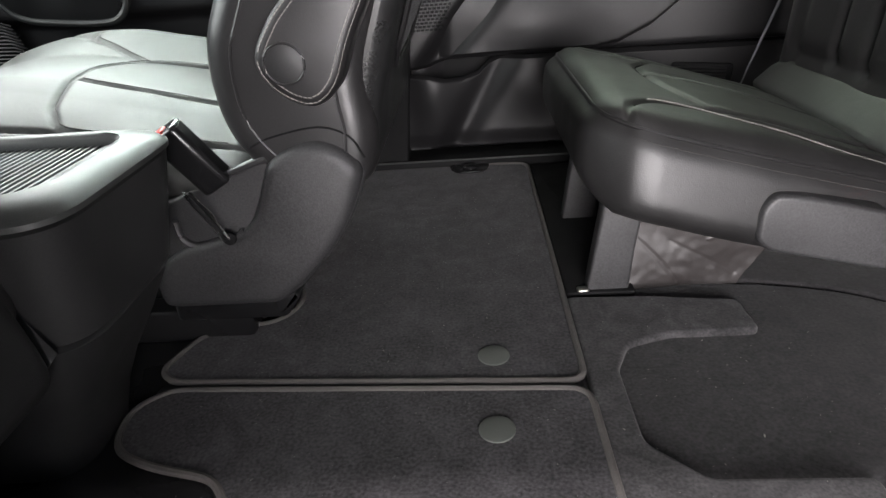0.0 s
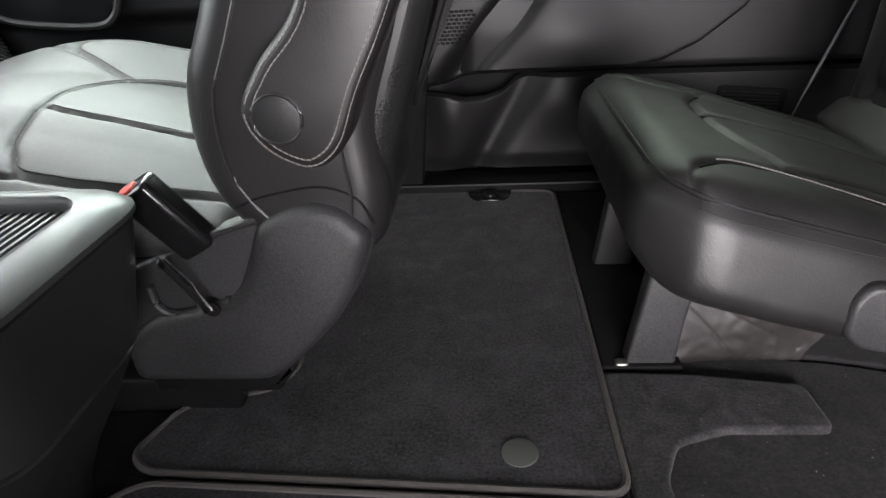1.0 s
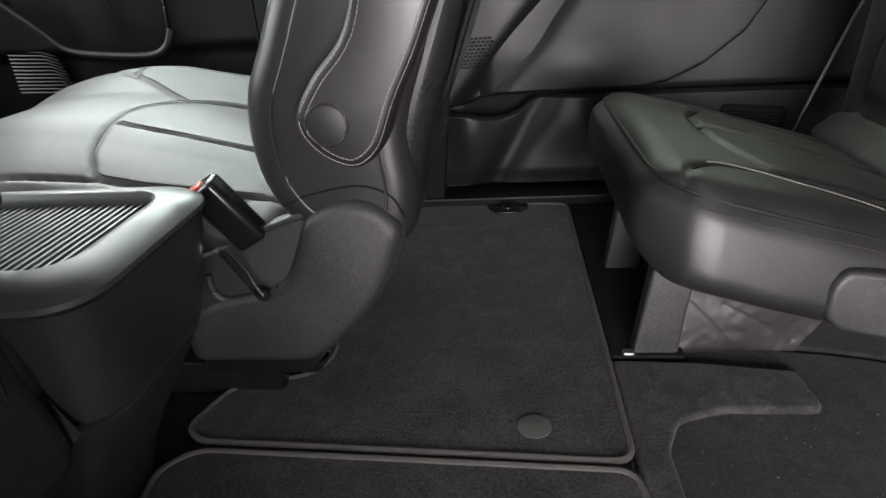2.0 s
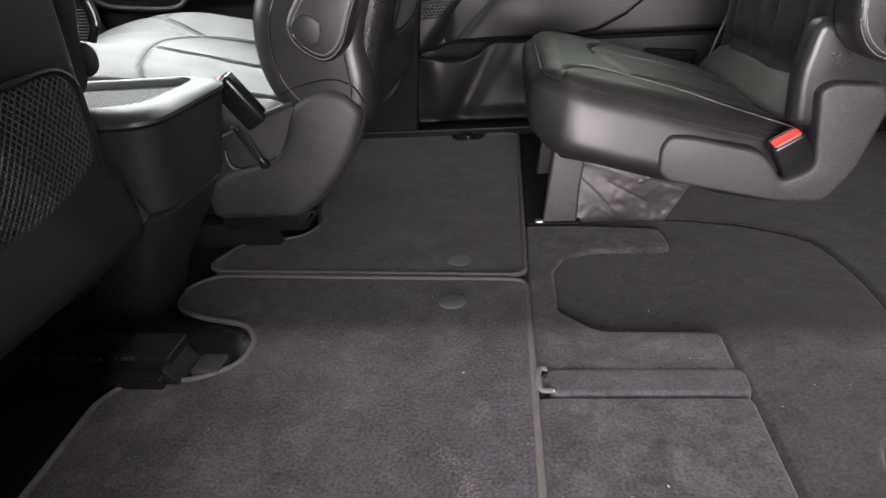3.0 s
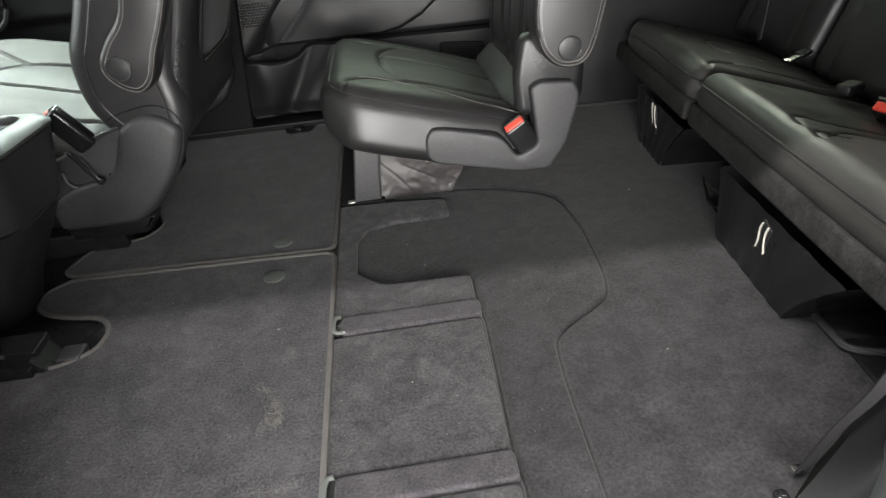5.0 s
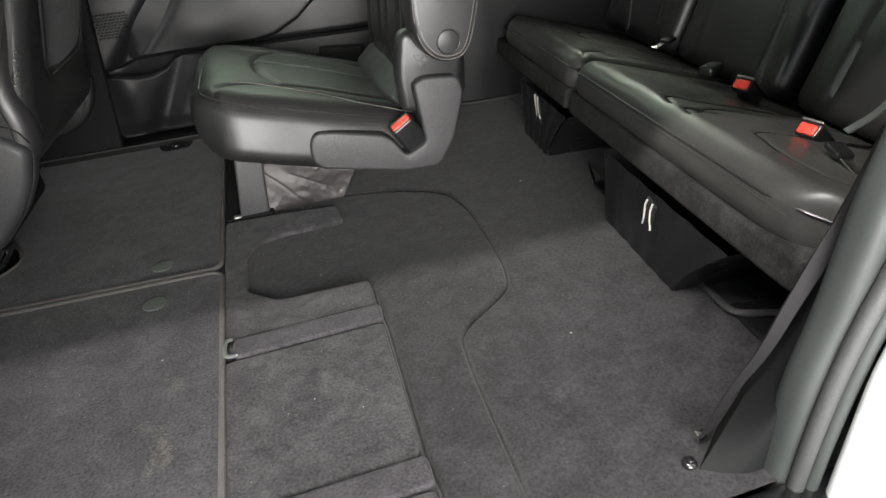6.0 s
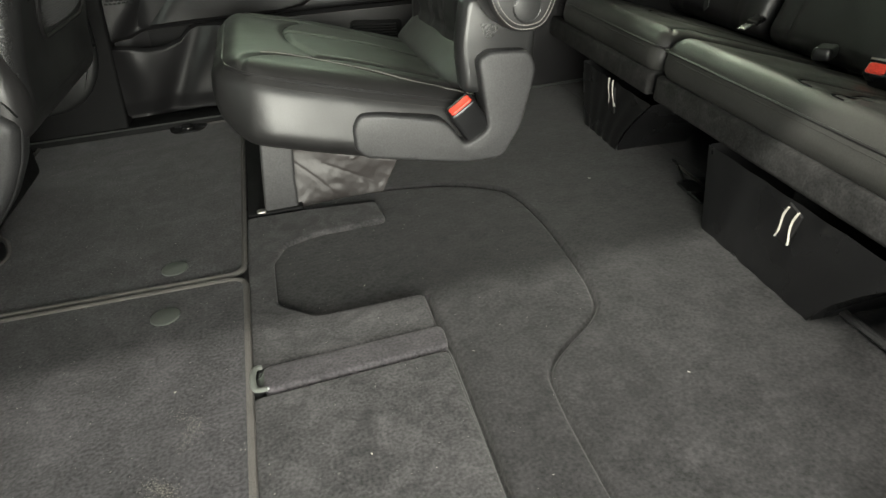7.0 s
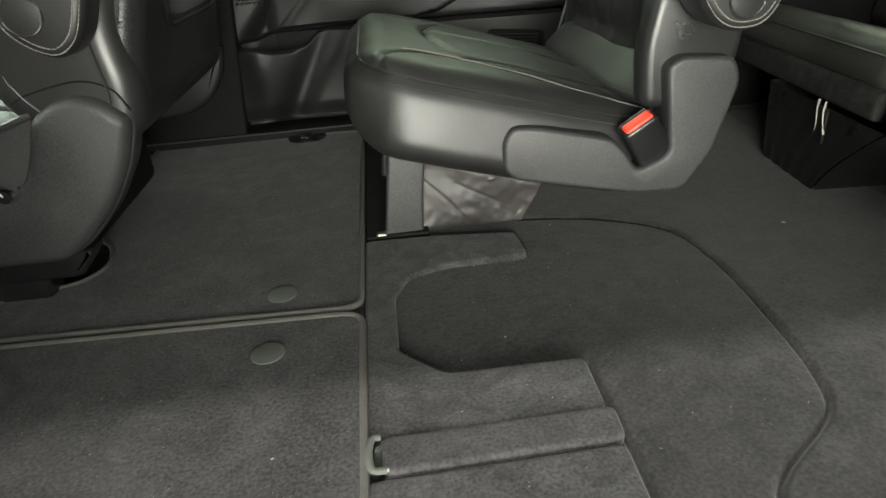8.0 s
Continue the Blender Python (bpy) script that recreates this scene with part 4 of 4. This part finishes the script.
        for (u0, v0), (u1, v1), h in (((0.0, 0.93), (1.0, 0.48), 0.0016), ((0.0, 0.74), (0.48, 0.12), 0.0016), ((0.42, 0.98), (1.0, 0.74), -0.0022), ((0.30, 0.60), (0.92, 0.18), 0.0012), ((0.55, 0.62), (0.98, 0.86), -0.0016)):
            w += h * math.exp(-(seg_dist(u * 1.25, v, [(u0 * 1.25, v0), (u1 * 1.25, v1)]) / 0.016) ** 2)
        return x, 0.240 + w, z

    part("skirt", grid(110, 80, skirt_at), SKIRT, s, "creased brown black vinyl skirt")
    part("skirt_rear", grid(30, 20, lambda u, v: (0.268 + 0.085 * v + 0.006 * noise.noise((u * 6, v * 6, 1)), 0.242 + 0.26 * u, -0.026 + 0.15 * v)), SKIRT, s)
    part("under_frame", moved(box(-0.17, 0.18, -0.15, 0.20, -0.03, 0.03, 0.01), pose(0.235, yc, 0.118, 0, 13, 0)), SMOOTH, s)
    part("floor_bracket", box(0.024, 0.042, 0.214, 0.228, -0.010, 0.000, 0.003), STEEL, s, "metal floor bracket")
    return s


captain_chair()

# ---- centre console ----


def console():
    s = thing("centre_console", (-0.6, -0.06, -0.009), "black centre console with a ribbed tray door on top", "console")

    def body(name, levels, material, label=""):
        bm = bmesh.new()
        rings = []
        for z, x0, x1, y0, y1, r in levels:
            rings.append([bm.verts.new((p.x, p.y, z)) for p in soften([(x0, y0), (x1, y0), (x1, y1), (x0, y1)], r, 8)])
        for a, b in zip(rings, rings[1:]):
            for i in range(len(a)):
                bm.faces.new((a[i], a[(i + 1) % len(a)], b[(i + 1) % len(a)], b[i]))
        bm.faces.new(rings[0][::-1])
        bm.faces.new(rings[-1])
        bmesh.ops.recalc_face_normals(bm, faces=bm.faces)
        return part(name, bm, material, s, label)

    R = lambda rows: [(z, -1.25, x1, y0, y1, 0.055) for z, x1, y0, y1 in rows]
    body("base", R(((-0.009, -0.575, -0.125, 0.020), (0.04, -0.560, -0.130, 0.026), (0.08, -0.542, -0.136, 0.034), (0.13, -0.512, -0.146, 0.044), (0.185, -0.482, -0.160, 0.052), (0.190, -0.486, -0.156, 0.048))), SHELL)
    body("upper_body", R(((0.190, -0.486, -0.156, 0.048), (0.194, -0.478, -0.162, 0.054), (0.25, -0.466, -0.170, 0.060), (0.292, -0.458, -0.176, 0.066), (0.312, -0.455, -0.179, 0.069), (0.316, -0.459, -0.175, 0.065))), SHELL)
    top = R(((0.316, -0.459, -0.175, 0.065), (0.317, -0.452, -0.182, 0.072), (0.322, -0.452, -0.182, 0.072), (0.330, -0.460, -0.174, 0.064), (0.335, -0.476, -0.158, 0.048), (0.336, -0.484, -0.146, 0.038)))
    top += [(0.334, -0.82, -0.492, -0.138, 0.032, 0.014), (0.331, -0.82, -0.496, -0.135, 0.029, 0.012), (0.321, -0.82, -0.498, -0.133, 0.027, 0.012)]
    body("top_frame", top, SATIN, "satin grey console top")
    for k in range(35):
        x = -0.795 + k * 0.0085
        part("tray_slat", tube([(x, -0.132, 0.322), (x, 0.026, 0.322)], 0.0032, 6), SATIN, s)
    return s


console()

# ---- third-row bench ----


def bench():
    B = pose(0.779, 0, 0, 0, 0, -6.1)
    pieces = ((-0.63, 0.098, "wide"), (0.112, 0.69, "narrow"))
    for y0, y1, word in pieces:
        s = thing("rear_bench", B @ Vector((0.2, (y0 + y1) / 2, 0)), f"{word} black leather third-row bench section on plastic legs", "bench seat", "third-row bench")
        w, yc = y1 - y0, (y0 + y1) / 2
        if word == "wide":
            seams = [[(-0.190, 0.03), (-0.185, 0.058), (-0.166, 0.075), (-0.092, 0.055), (0.20, 0.035)], [(-0.192, -0.03), (-0.188, -0.006), (-0.175, 0.0), (-0.13, -0.012)],
                     [(-0.172, -0.019), (-0.131, 0.014), (-0.077, 0.018), (0.20, 0.012)], [(0.20, -0.10), (-0.09, -0.09), (-0.135, -0.14), (-0.150, -0.235), (-0.10, -0.30), (0.20, -0.31)]]
        else:
            seams = [[(-0.192, -0.27), (-0.175, -0.235), (-0.11, -0.195), (-0.07, -0.205), (0.20, -0.22)], [(-0.10, 0.20), (-0.06, 0.235), (0.20, 0.23)],
                     [(0.20, -0.10), (-0.06, -0.08), (-0.09, -0.03), (-0.08, 0.04), (-0.03, 0.08), (0.20, 0.09)]]
        end = 1 if word == "narrow" else -1

        def rounded(p, end=end, w=w):
            """The outer front corner of the cushion, rounded."""
            r = 0.11
            cx, cy = max(0.0, -0.22 + r - p.x), max(0.0, end * p.y - w / 2 + r)
            if cx > 0 and cy > 0:
                u, v = min(1.0, cx / r), min(1.0, cy / r)
                p = Vector((-0.22 + r - cx * math.sqrt(1 - v * v / 2), end * (w / 2 - r + cy * math.sqrt(1 - u * u / 2)), p.z))
            return p

        m = B @ pose(0.206, yc, 0.156, 0, 17, 0)
        c = part("cushion", moved(pad(0.44, w, 0.082, 0.034, 0.0042, smooth_seams(seams), 0.006, 0.0034, 0.0050, 0.0012, shape=rounded), m), BENCH_LEATHER, s, "black leather cushion")
        for sm in smooth_seams(seams):
            part("seam", seam_lines([sm], Vector((0.22, w / 2, 0.041)), 0.006, 0.0020, (0.196, w / 2 - 0.024), m), BLACKOUT, c)
        rim = soften([(-0.2195, -w / 2 + 0.001), (0.2, -w / 2 + 0.001), (0.2, w / 2 - 0.001), (-0.2195, w / 2 - 0.001)], 0.02, 6)
        rim = [a.lerp(b, k / 10) for a, b in zip(rim, rim[1:] + rim[:1]) for k in range(10)]
        part("piping", moved(tube([rounded(Vector((p.x, p.y, 0.009))) for p in rim], 0.0024, 6, True), m), LEATHER, c)
        part("stitching", moved(stitch([(-0.2206, -w / 2 + 0.05, 0.001), (-0.2206, w / 2 - 0.05, 0.001)]), m), DARK_THREAD, c)
        part("valance", moved(box(-0.22, 0.21, -w / 2 + 0.004, w / 2 - 0.004, -0.024, 0.022, 0.008), B @ pose(0.205, yc, 0.140, 0, 6, 0)), BOARD, s, "carpeted board under the cushion")

    # plastic feet
        legs = ((-0.395, -0.135, -0.53),) if word == "wide" else ((0.215, 0.395, 0.06),)
        for a, b, flare in legs:
            def leg_at(u, v, a=a, b=b, flare=flare):
                z = -0.010 + 0.150 * v
                lo = a + (flare - a) * v ** 1.3
                yy = lo + (b - lo) * u
                x = -0.020 - 0.012 * v + 0.0009 * math.sin(u * math.pi * 10)
                return B @ Vector((x, yy, z))
            part("foot", grid(60, 16, leg_at), SMOOTH, s, "black ribbed plastic foot")

            def side_at(u, v, a=a, flare=flare):
                z = -0.010 + 0.150 * v
                return B @ Vector((-0.016 - 0.012 * v + 0.16 * u, a + (flare - a) * v ** 1.3, z))
            part("foot_side", grid(10, 16, side_at), SMOOTH, s)
            part("foot_side", grid(10, 16, lambda u, v, b=b: B @ Vector((-0.016 - 0.012 * v + 0.16 * u, b, -0.010 + 0.150 * v))), SMOOTH, s)
        sy = -0.372 if word == "wide" else 0.17
        lay = 20 if word == "wide" else 5
        pull = part("pull_strap", moved(box(-0.002, 0.002, -0.013, 0.013, -0.055, 0.0, 0.001), B @ pose(-0.058, sy, 0.150, lay, -4, 0)), WEB, s, "black pull strap")
        for k in (-0.012, 0.012):
            pts = [B @ Vector((-0.062 + 0.006 * v, sy + k * (0.6 + 0.4 * v) + 0.003 * math.sin(v * 5 + 40 * k) + 0.052 * v * math.sin(math.radians(lay)), (0.150 if word == "wide" else 0.162) - 0.052 * v)) for v in (j / 8 for j in range(9))]
            part("tape", tube(pts, 0.0019, 6, flat=0.5), TAPE, pull, "white edging tape")

    # backrests
    for y0, y1 in ((-0.63, -0.13), (-0.10, 0.30), (0.33, 0.74)):
        s = thing("rear_seat_back", B @ Vector((0.4, (y0 + y1) / 2, 0.2)), "black leather third-row backrest with stitched seams", "backrest", "third-row backrests")
        w, yc = y1 - y0, (y0 + y1) / 2
        seams = [[(-0.33, -w * 0.32), (0.33, -w * 0.24)], [(-0.33, w * 0.32), (0.33, w * 0.24)]]
        m = B @ pose(0.50, yc, 0.46, 0, -70, 0)
        part("cushion", moved(pad(0.66, w, 0.12, 0.035, 0.012, seams, 0.01, 0.007, 0.008), m), LEATHER, s)
        part("stitching", moved(stitch([(-0.30, -w * 0.32 + 0.008, 0.062), (0.30, -w * 0.24 + 0.006, 0.066)]), m), DARK_THREAD, s)
    for x, y, rz in ((1.020, -0.143, 15), (0.948, -0.375, 10)):
        s = thing("belt_buckle", (x, y, 0.20), "black seat belt buckle with red button on the bench", "seat belt buckle", "rear belt buckles")
        m = pose(x - 0.01, y, 0.222, 0, -48, rz)
        part("body", moved(box(-0.014, 0.014, -0.019, 0.019, -0.06, 0.0, 0.005), m), SMOOTH, s)
        part("release_button", moved(box(-0.011, 0.007, -0.0145, 0.0145, -0.012, 0.003, 0.003), m), RED, s, "red release button")
        part("tongue_slot", moved(box(0.011, 0.015, -0.017, 0.017, -0.01, 0.002, 0.001), m), STEEL, s)


bench()

# ---- pillars, belt and small fittings at the door ----
bp = [(-0.62, -0.05), (-0.232, -0.05), (-0.228, 0.30), (-0.229, 0.37), (-0.243, 0.402), (-0.275, 0.46), (-0.34, ROOF), (-0.62, ROOF)]
tagged(part("pillar_front", bulge(bp, -0.87, -0.79, 0.012, "y", corner=0.02), PILLAR, None), "black lower pillar trim beside the driver seat", "pillar", kind="structure")
trim_left = spline([(0.533, -0.700, -0.015), (0.600, -0.675, 0.048), (0.647, -0.660, 0.140), (0.677, -0.655, 0.190), (0.75, -0.65, 0.40), (0.84, -0.65, 0.80), (0.87, -0.65, ROOF)], 10)
trim_right = spline([(0.612, -0.722, -0.040), (0.614, -0.720, 0.084), (0.645, -0.718, 0.170), (0.652, -0.716, 0.304), (0.69, -0.716, 0.50), (0.76, -0.716, 0.80), (0.81, -0.716, ROOF)], 10)


def pillar_trim_at(u, v):
    """Rear pillar trim: a shallow swelling face between two edges, turned back at both."""
    i = min(len(trim_left) - 1, round(v * (len(trim_left) - 1)))
    p, q = trim_left[i], trim_right[i]
    if u < 0.12:
        return p + Vector((0.06, 0.045, 0.0)) * ((0.12 - u) / 0.12)
    k = (u - 0.12) / 0.88
    return p.lerp(q, k) + Vector((0, -0.010 * math.sin(math.pi * k), 0))


tagged(part("pillar_rear", grid(24, 60, pillar_trim_at), REAR_TRIM, None), "black trim on the rear door pillar", "pillar", kind="structure")
jb = [(0.606, -0.06), (0.608, 0.02), (0.612, 0.12), (0.628, 0.20), (0.640, 0.32), (0.68, 0.50), (0.75, 0.8), (0.80, ROOF), (1.0, ROOF), (1.0, -0.06)]
tagged(part("door_jamb", bulge(jb, -0.745, -0.702, 0.016, "y", corner=0.03), JAMB, None), "satin grey jamb of the sliding door", "door jamb", kind="structure")
seal_line = [(0.608, -0.07), (0.611, 0.05), (0.622, 0.16), (0.644, 0.26), (0.690, 0.42), (0.770, 0.80), (0.81, ROOF - 0.05)]
tagged(part("door_seal", tube(spline([(x + 0.014, -0.752, z) for x, z in seal_line], 6), 0.009, 10), RUBBER, None), "grey rubber door seal", "seal", kind="structure")
tagged(part("door_seal_lip", tube(spline([(x + 0.029, -0.757, z) for x, z in seal_line], 6), 0.008, 10), JAMB, None), "pale grey lip of the door seal", "seal", kind="structure")
bs = [(0.642, -0.40), (0.642, 0.0), (0.646, 0.15), (0.664, 0.25), (0.712, 0.42), (0.79, 0.8), (0.82, ROOF), (1.9, ROOF), (1.9, -0.40)]
tagged(part("body_side_rear", bulge(bs, -0.90, -0.762, 0.02, "y", corner=0.02), PAINT, None), "white painted body edge at the door opening", "car body", kind="structure")
tagged(part("door_seal_front", tube(spline([(-0.239, -0.874, -0.06), (-0.236, -0.874, 0.25), (-0.234, -0.874, 0.37), (-0.262, -0.874, 0.44), (-0.34, -0.874, ROOF - 0.06)], 6), 0.007, 10), JAMB, None), "grey rubber seal on the front door pillar", "seal", kind="structure")
bf = [(-0.62, -0.10), (-0.237, -0.10), (-0.233, 0.25), (-0.231, 0.36), (-0.254, 0.44), (-0.32, ROOF), (-0.62, ROOF)]
tagged(part("body_pillar_front", bulge(bf, -0.945, -0.884, 0.012, "y", corner=0.02), PAINT, None), "white painted outer door pillar", "car body", kind="structure")

# ---- seat belt beside the rear pillar ----
belt = thing("seat_belt", (0.53, -0.685, -0.010), "black seat belt hanging from the rear pillar to a floor anchor", "seat belt")


def ribbon(points, half, thick, twist=None):
    c = spline(points, 10)
    bm = bmesh.new()
    rows = []
    for i, p in enumerate(c):
        t = (c[min(i + 1, len(c) - 1)] - c[max(i - 1, 0)]).normalized()
        a = (twist(i / (len(c) - 1)) if twist else 0.0)
        ref = Vector((math.cos(a), math.sin(a), 0))
        w = (ref - t * ref.dot(t)).normalized() * half
        n = t.cross(w).normalized() * thick
        rows.append([bm.verts.new(p + w + n), bm.verts.new(p - w + n), bm.verts.new(p - w - n), bm.verts.new(p + w - n)])
    for a, b in zip(rows, rows[1:]):
        for k in range(4):
            bm.faces.new((a[k], a[(k + 1) % 4], b[(k + 1) % 4], b[k]))
    bm.faces.new(rows[0][::-1])
    bm.faces.new(rows[-1])
    bmesh.ops.recalc_face_normals(bm, faces=bm.faces)
    return bm


part("webbing", ribbon([(0.564, -0.670, 0.006), (0.577, -0.684, 0.085), (0.602, -0.690, 0.139), (0.622, -0.692, 0.194), (0.641, -0.694, 0.245), (0.661, -0.696, 0.297), (0.70, -0.71, 0.45), (0.78, -0.72, 0.75)], 0.008, 0.0012, lambda t: 0.25 - 0.9 * min(1.0, 1.6 * t)), WEB, belt, "black belt webbing")
part("floor_anchor", disc((0.532, -0.690, -0.010), 0.009, 0.010, (0, 0, 1), 0.005), SMOOTH, belt, "black floor anchor")
part("anchor_bolt", disc((0.532, -0.690, 0.000), 0.005, 0.003, (0, 0, 1), 0.001, 12), SMOOTH, belt, "steel anchor bolt")
part("anchor_tab", box(0.556, 0.568, -0.672, -0.662, 0.002, 0.010, 0.001), CHROME, belt, "bright anchor tab")

# ---- fittings under the bench ----
BM = pose(0.779, 0, 0, 0, 0, -6.1)
tray = thing("floor_latch", BM @ Vector((0.02, 0.02, -0.01)), "black floor latch recess with a bright striker under the bench", "latch", "bench floor latches")
part("recess", moved(box(0.02, 0.13, -0.06, 0.03, -0.014, -0.006, 0.004), BM), SMOOTH, tray)
part("striker", moved(tube(spline([(-0.005, -0.04, 0.03), (0.0, 0.0, 0.045), (0.01, 0.03, 0.04)], 4), 0.003, 6), BM), CHROME, tray, "bright wire striker")
part("striker_stay", moved(tube([(0.0, 0.0, 0.044), (0.06, 0.0, -0.006)], 0.003, 6), BM), STEEL, tray)
tray2 = thing("floor_latch", BM @ Vector((0.1, -0.55, -0.01)), "black floor latch recess with a grey lip under the bench", "latch", "bench floor latches")
part("recess", moved(box(0.035, 0.25, -0.575, -0.455, -0.014, -0.005, 0.004), BM), SMOOTH, tray2)
part("lip", moved(tube(spline([(0.030, -0.395, -0.004), (0.027, -0.455, 0.0), (0.035, -0.485, 0.0), (0.085, -0.500, 0.0), (0.135, -0.505, 0.0)], 5), 0.006, 8), BM), PLASTIC, tray2, "grey black lip")

# metal latch tongues lying on the bench
for at, rz in (((1.118, 0.275, 0.198), 20), ((0.885, -0.500, 0.222), 70)):
    t = thing("belt_tongue", at, "bright steel belt tongue lying on the bench", "belt tongue", "bench belt tongues")
    m = Matrix.Translation(at) @ pose(0, 0, 0, 6, -8, rz)
    part("plate", moved(box(-0.028, 0.018, -0.009, 0.009, 0.0, 0.003, 0.001), m), CHROME, t)
    part("grip", moved(box(0.012, 0.05, -0.013, 0.013, -0.003, 0.007, 0.003), m), SMOOTH, t, "black plastic grip")
stalk = thing("buckle_stalk", (1.055, 0.01, 0.19), "black buckle lying at the bench split", "seat belt buckle", "rear belt buckles")
part("body", moved(box(-0.045, 0.03, -0.016, 0.016, 0.0, 0.022, 0.006), Matrix.Translation((1.06, 0.005, 0.197)) @ pose(0, 0, 0, 0, 6, 35)), SMOOTH, stalk)

for a, b, c in (((1.045, -0.150, 0.215), (1.075, -0.125, 0.255), (1.11, -0.115, 0.33)), ((0.985, -0.400, 0.215), (1.02, -0.415, 0.245), (1.06, -0.43, 0.30))):
    t = thing("buckle_strap", a, "black webbing strap behind a bench buckle", "seat belt", "bench buckle straps")
    part("webbing", ribbon([a, b, c], 0.010, 0.0012, lambda u: 1.0), RUBBER, t)
clip = thing("belt_clip", (1.0, -0.575, 0.27), "black belt guide with a steel ring on the near backrest", "belt clip")
part("guide", moved(box(-0.012, 0.012, -0.022, 0.022, -0.03, 0.03, 0.004), pose(1.0, -0.565, 0.295, 0, 20, -6)), SMOOTH, clip)
part("ring", moved(tube([(0.016 * math.cos(k * math.pi / 8), 0.022 * math.sin(k * math.pi / 8), 0) for k in range(16)], 0.0022, 6, True), pose(0.985, -0.565, 0.335, 0, 60, 0)), CHROME, clip, "bright steel ring")
part("strap", ribbon([(0.99, -0.565, 0.33), (1.03, -0.57, 0.45), (1.09, -0.575, 0.62)], 0.020, 0.0012, lambda u: 1.4), WEB, clip)
cord = thing("belt_strap", (1.13, 0.36, 0.22), "thin black belt strap over the far bench", "seat belt")
part("webbing", ribbon([(1.10, 0.40, 0.215), (1.13, 0.44, 0.30), (1.18, 0.52, 0.45), (1.25, 0.62, 0.62)], 0.014, 0.0012, lambda u: 1.2), RUBBER, cord)

# ---- lint on the carpets ----
rng = random.Random(7)
lb = bmesh.new()


def fleck(x, y, z, size):
    a = rng.random() * 6.28
    l, w = size * (0.7 + rng.random()), size * 0.35
    c, sn = math.cos(a), math.sin(a)
    q = [(l, 0, 0), (0, w, 0), (-l, 0, 0), (0, -w, 0), (0, 0, size * 0.5)]
    v = [lb.verts.new((x + px * c - py * sn, y + px * sn + py * c, z + pz)) for px, py, pz in q]
    for i in range(4):
        lb.faces.new((v[i], v[(i + 1) % 4], v[4]))


for k in range(1000):
    fleck(rng.uniform(-0.50, 0.0), rng.uniform(-0.70, 0.75), 0.0004, rng.choice((0.0003, 0.0004, 0.0005, 0.0008)))
for k in range(650):
    x, y = rng.uniform(0.02, 0.85), rng.uniform(-0.70, 0.60)
    fleck(x, y, -0.0025 if x < 0.25 and y < 0.2 else -0.0125, rng.choice((0.0004, 0.0005, 0.0007, 0.0010)))
for x, y, z in ((0.665, 0.111, -0.008), (0.179, -0.083, -0.014), (-0.085, -0.248, 0.001), (0.13, -0.42, -0.002), (0.40, -0.45, -0.012), (0.52, -0.42, -0.010)):
    fleck(x, y, z, 0.0026)
tagged(part("lint", lb, LINT, None, "", False), "pale lint specks scattered on the carpets", "lint", kind="stuff")
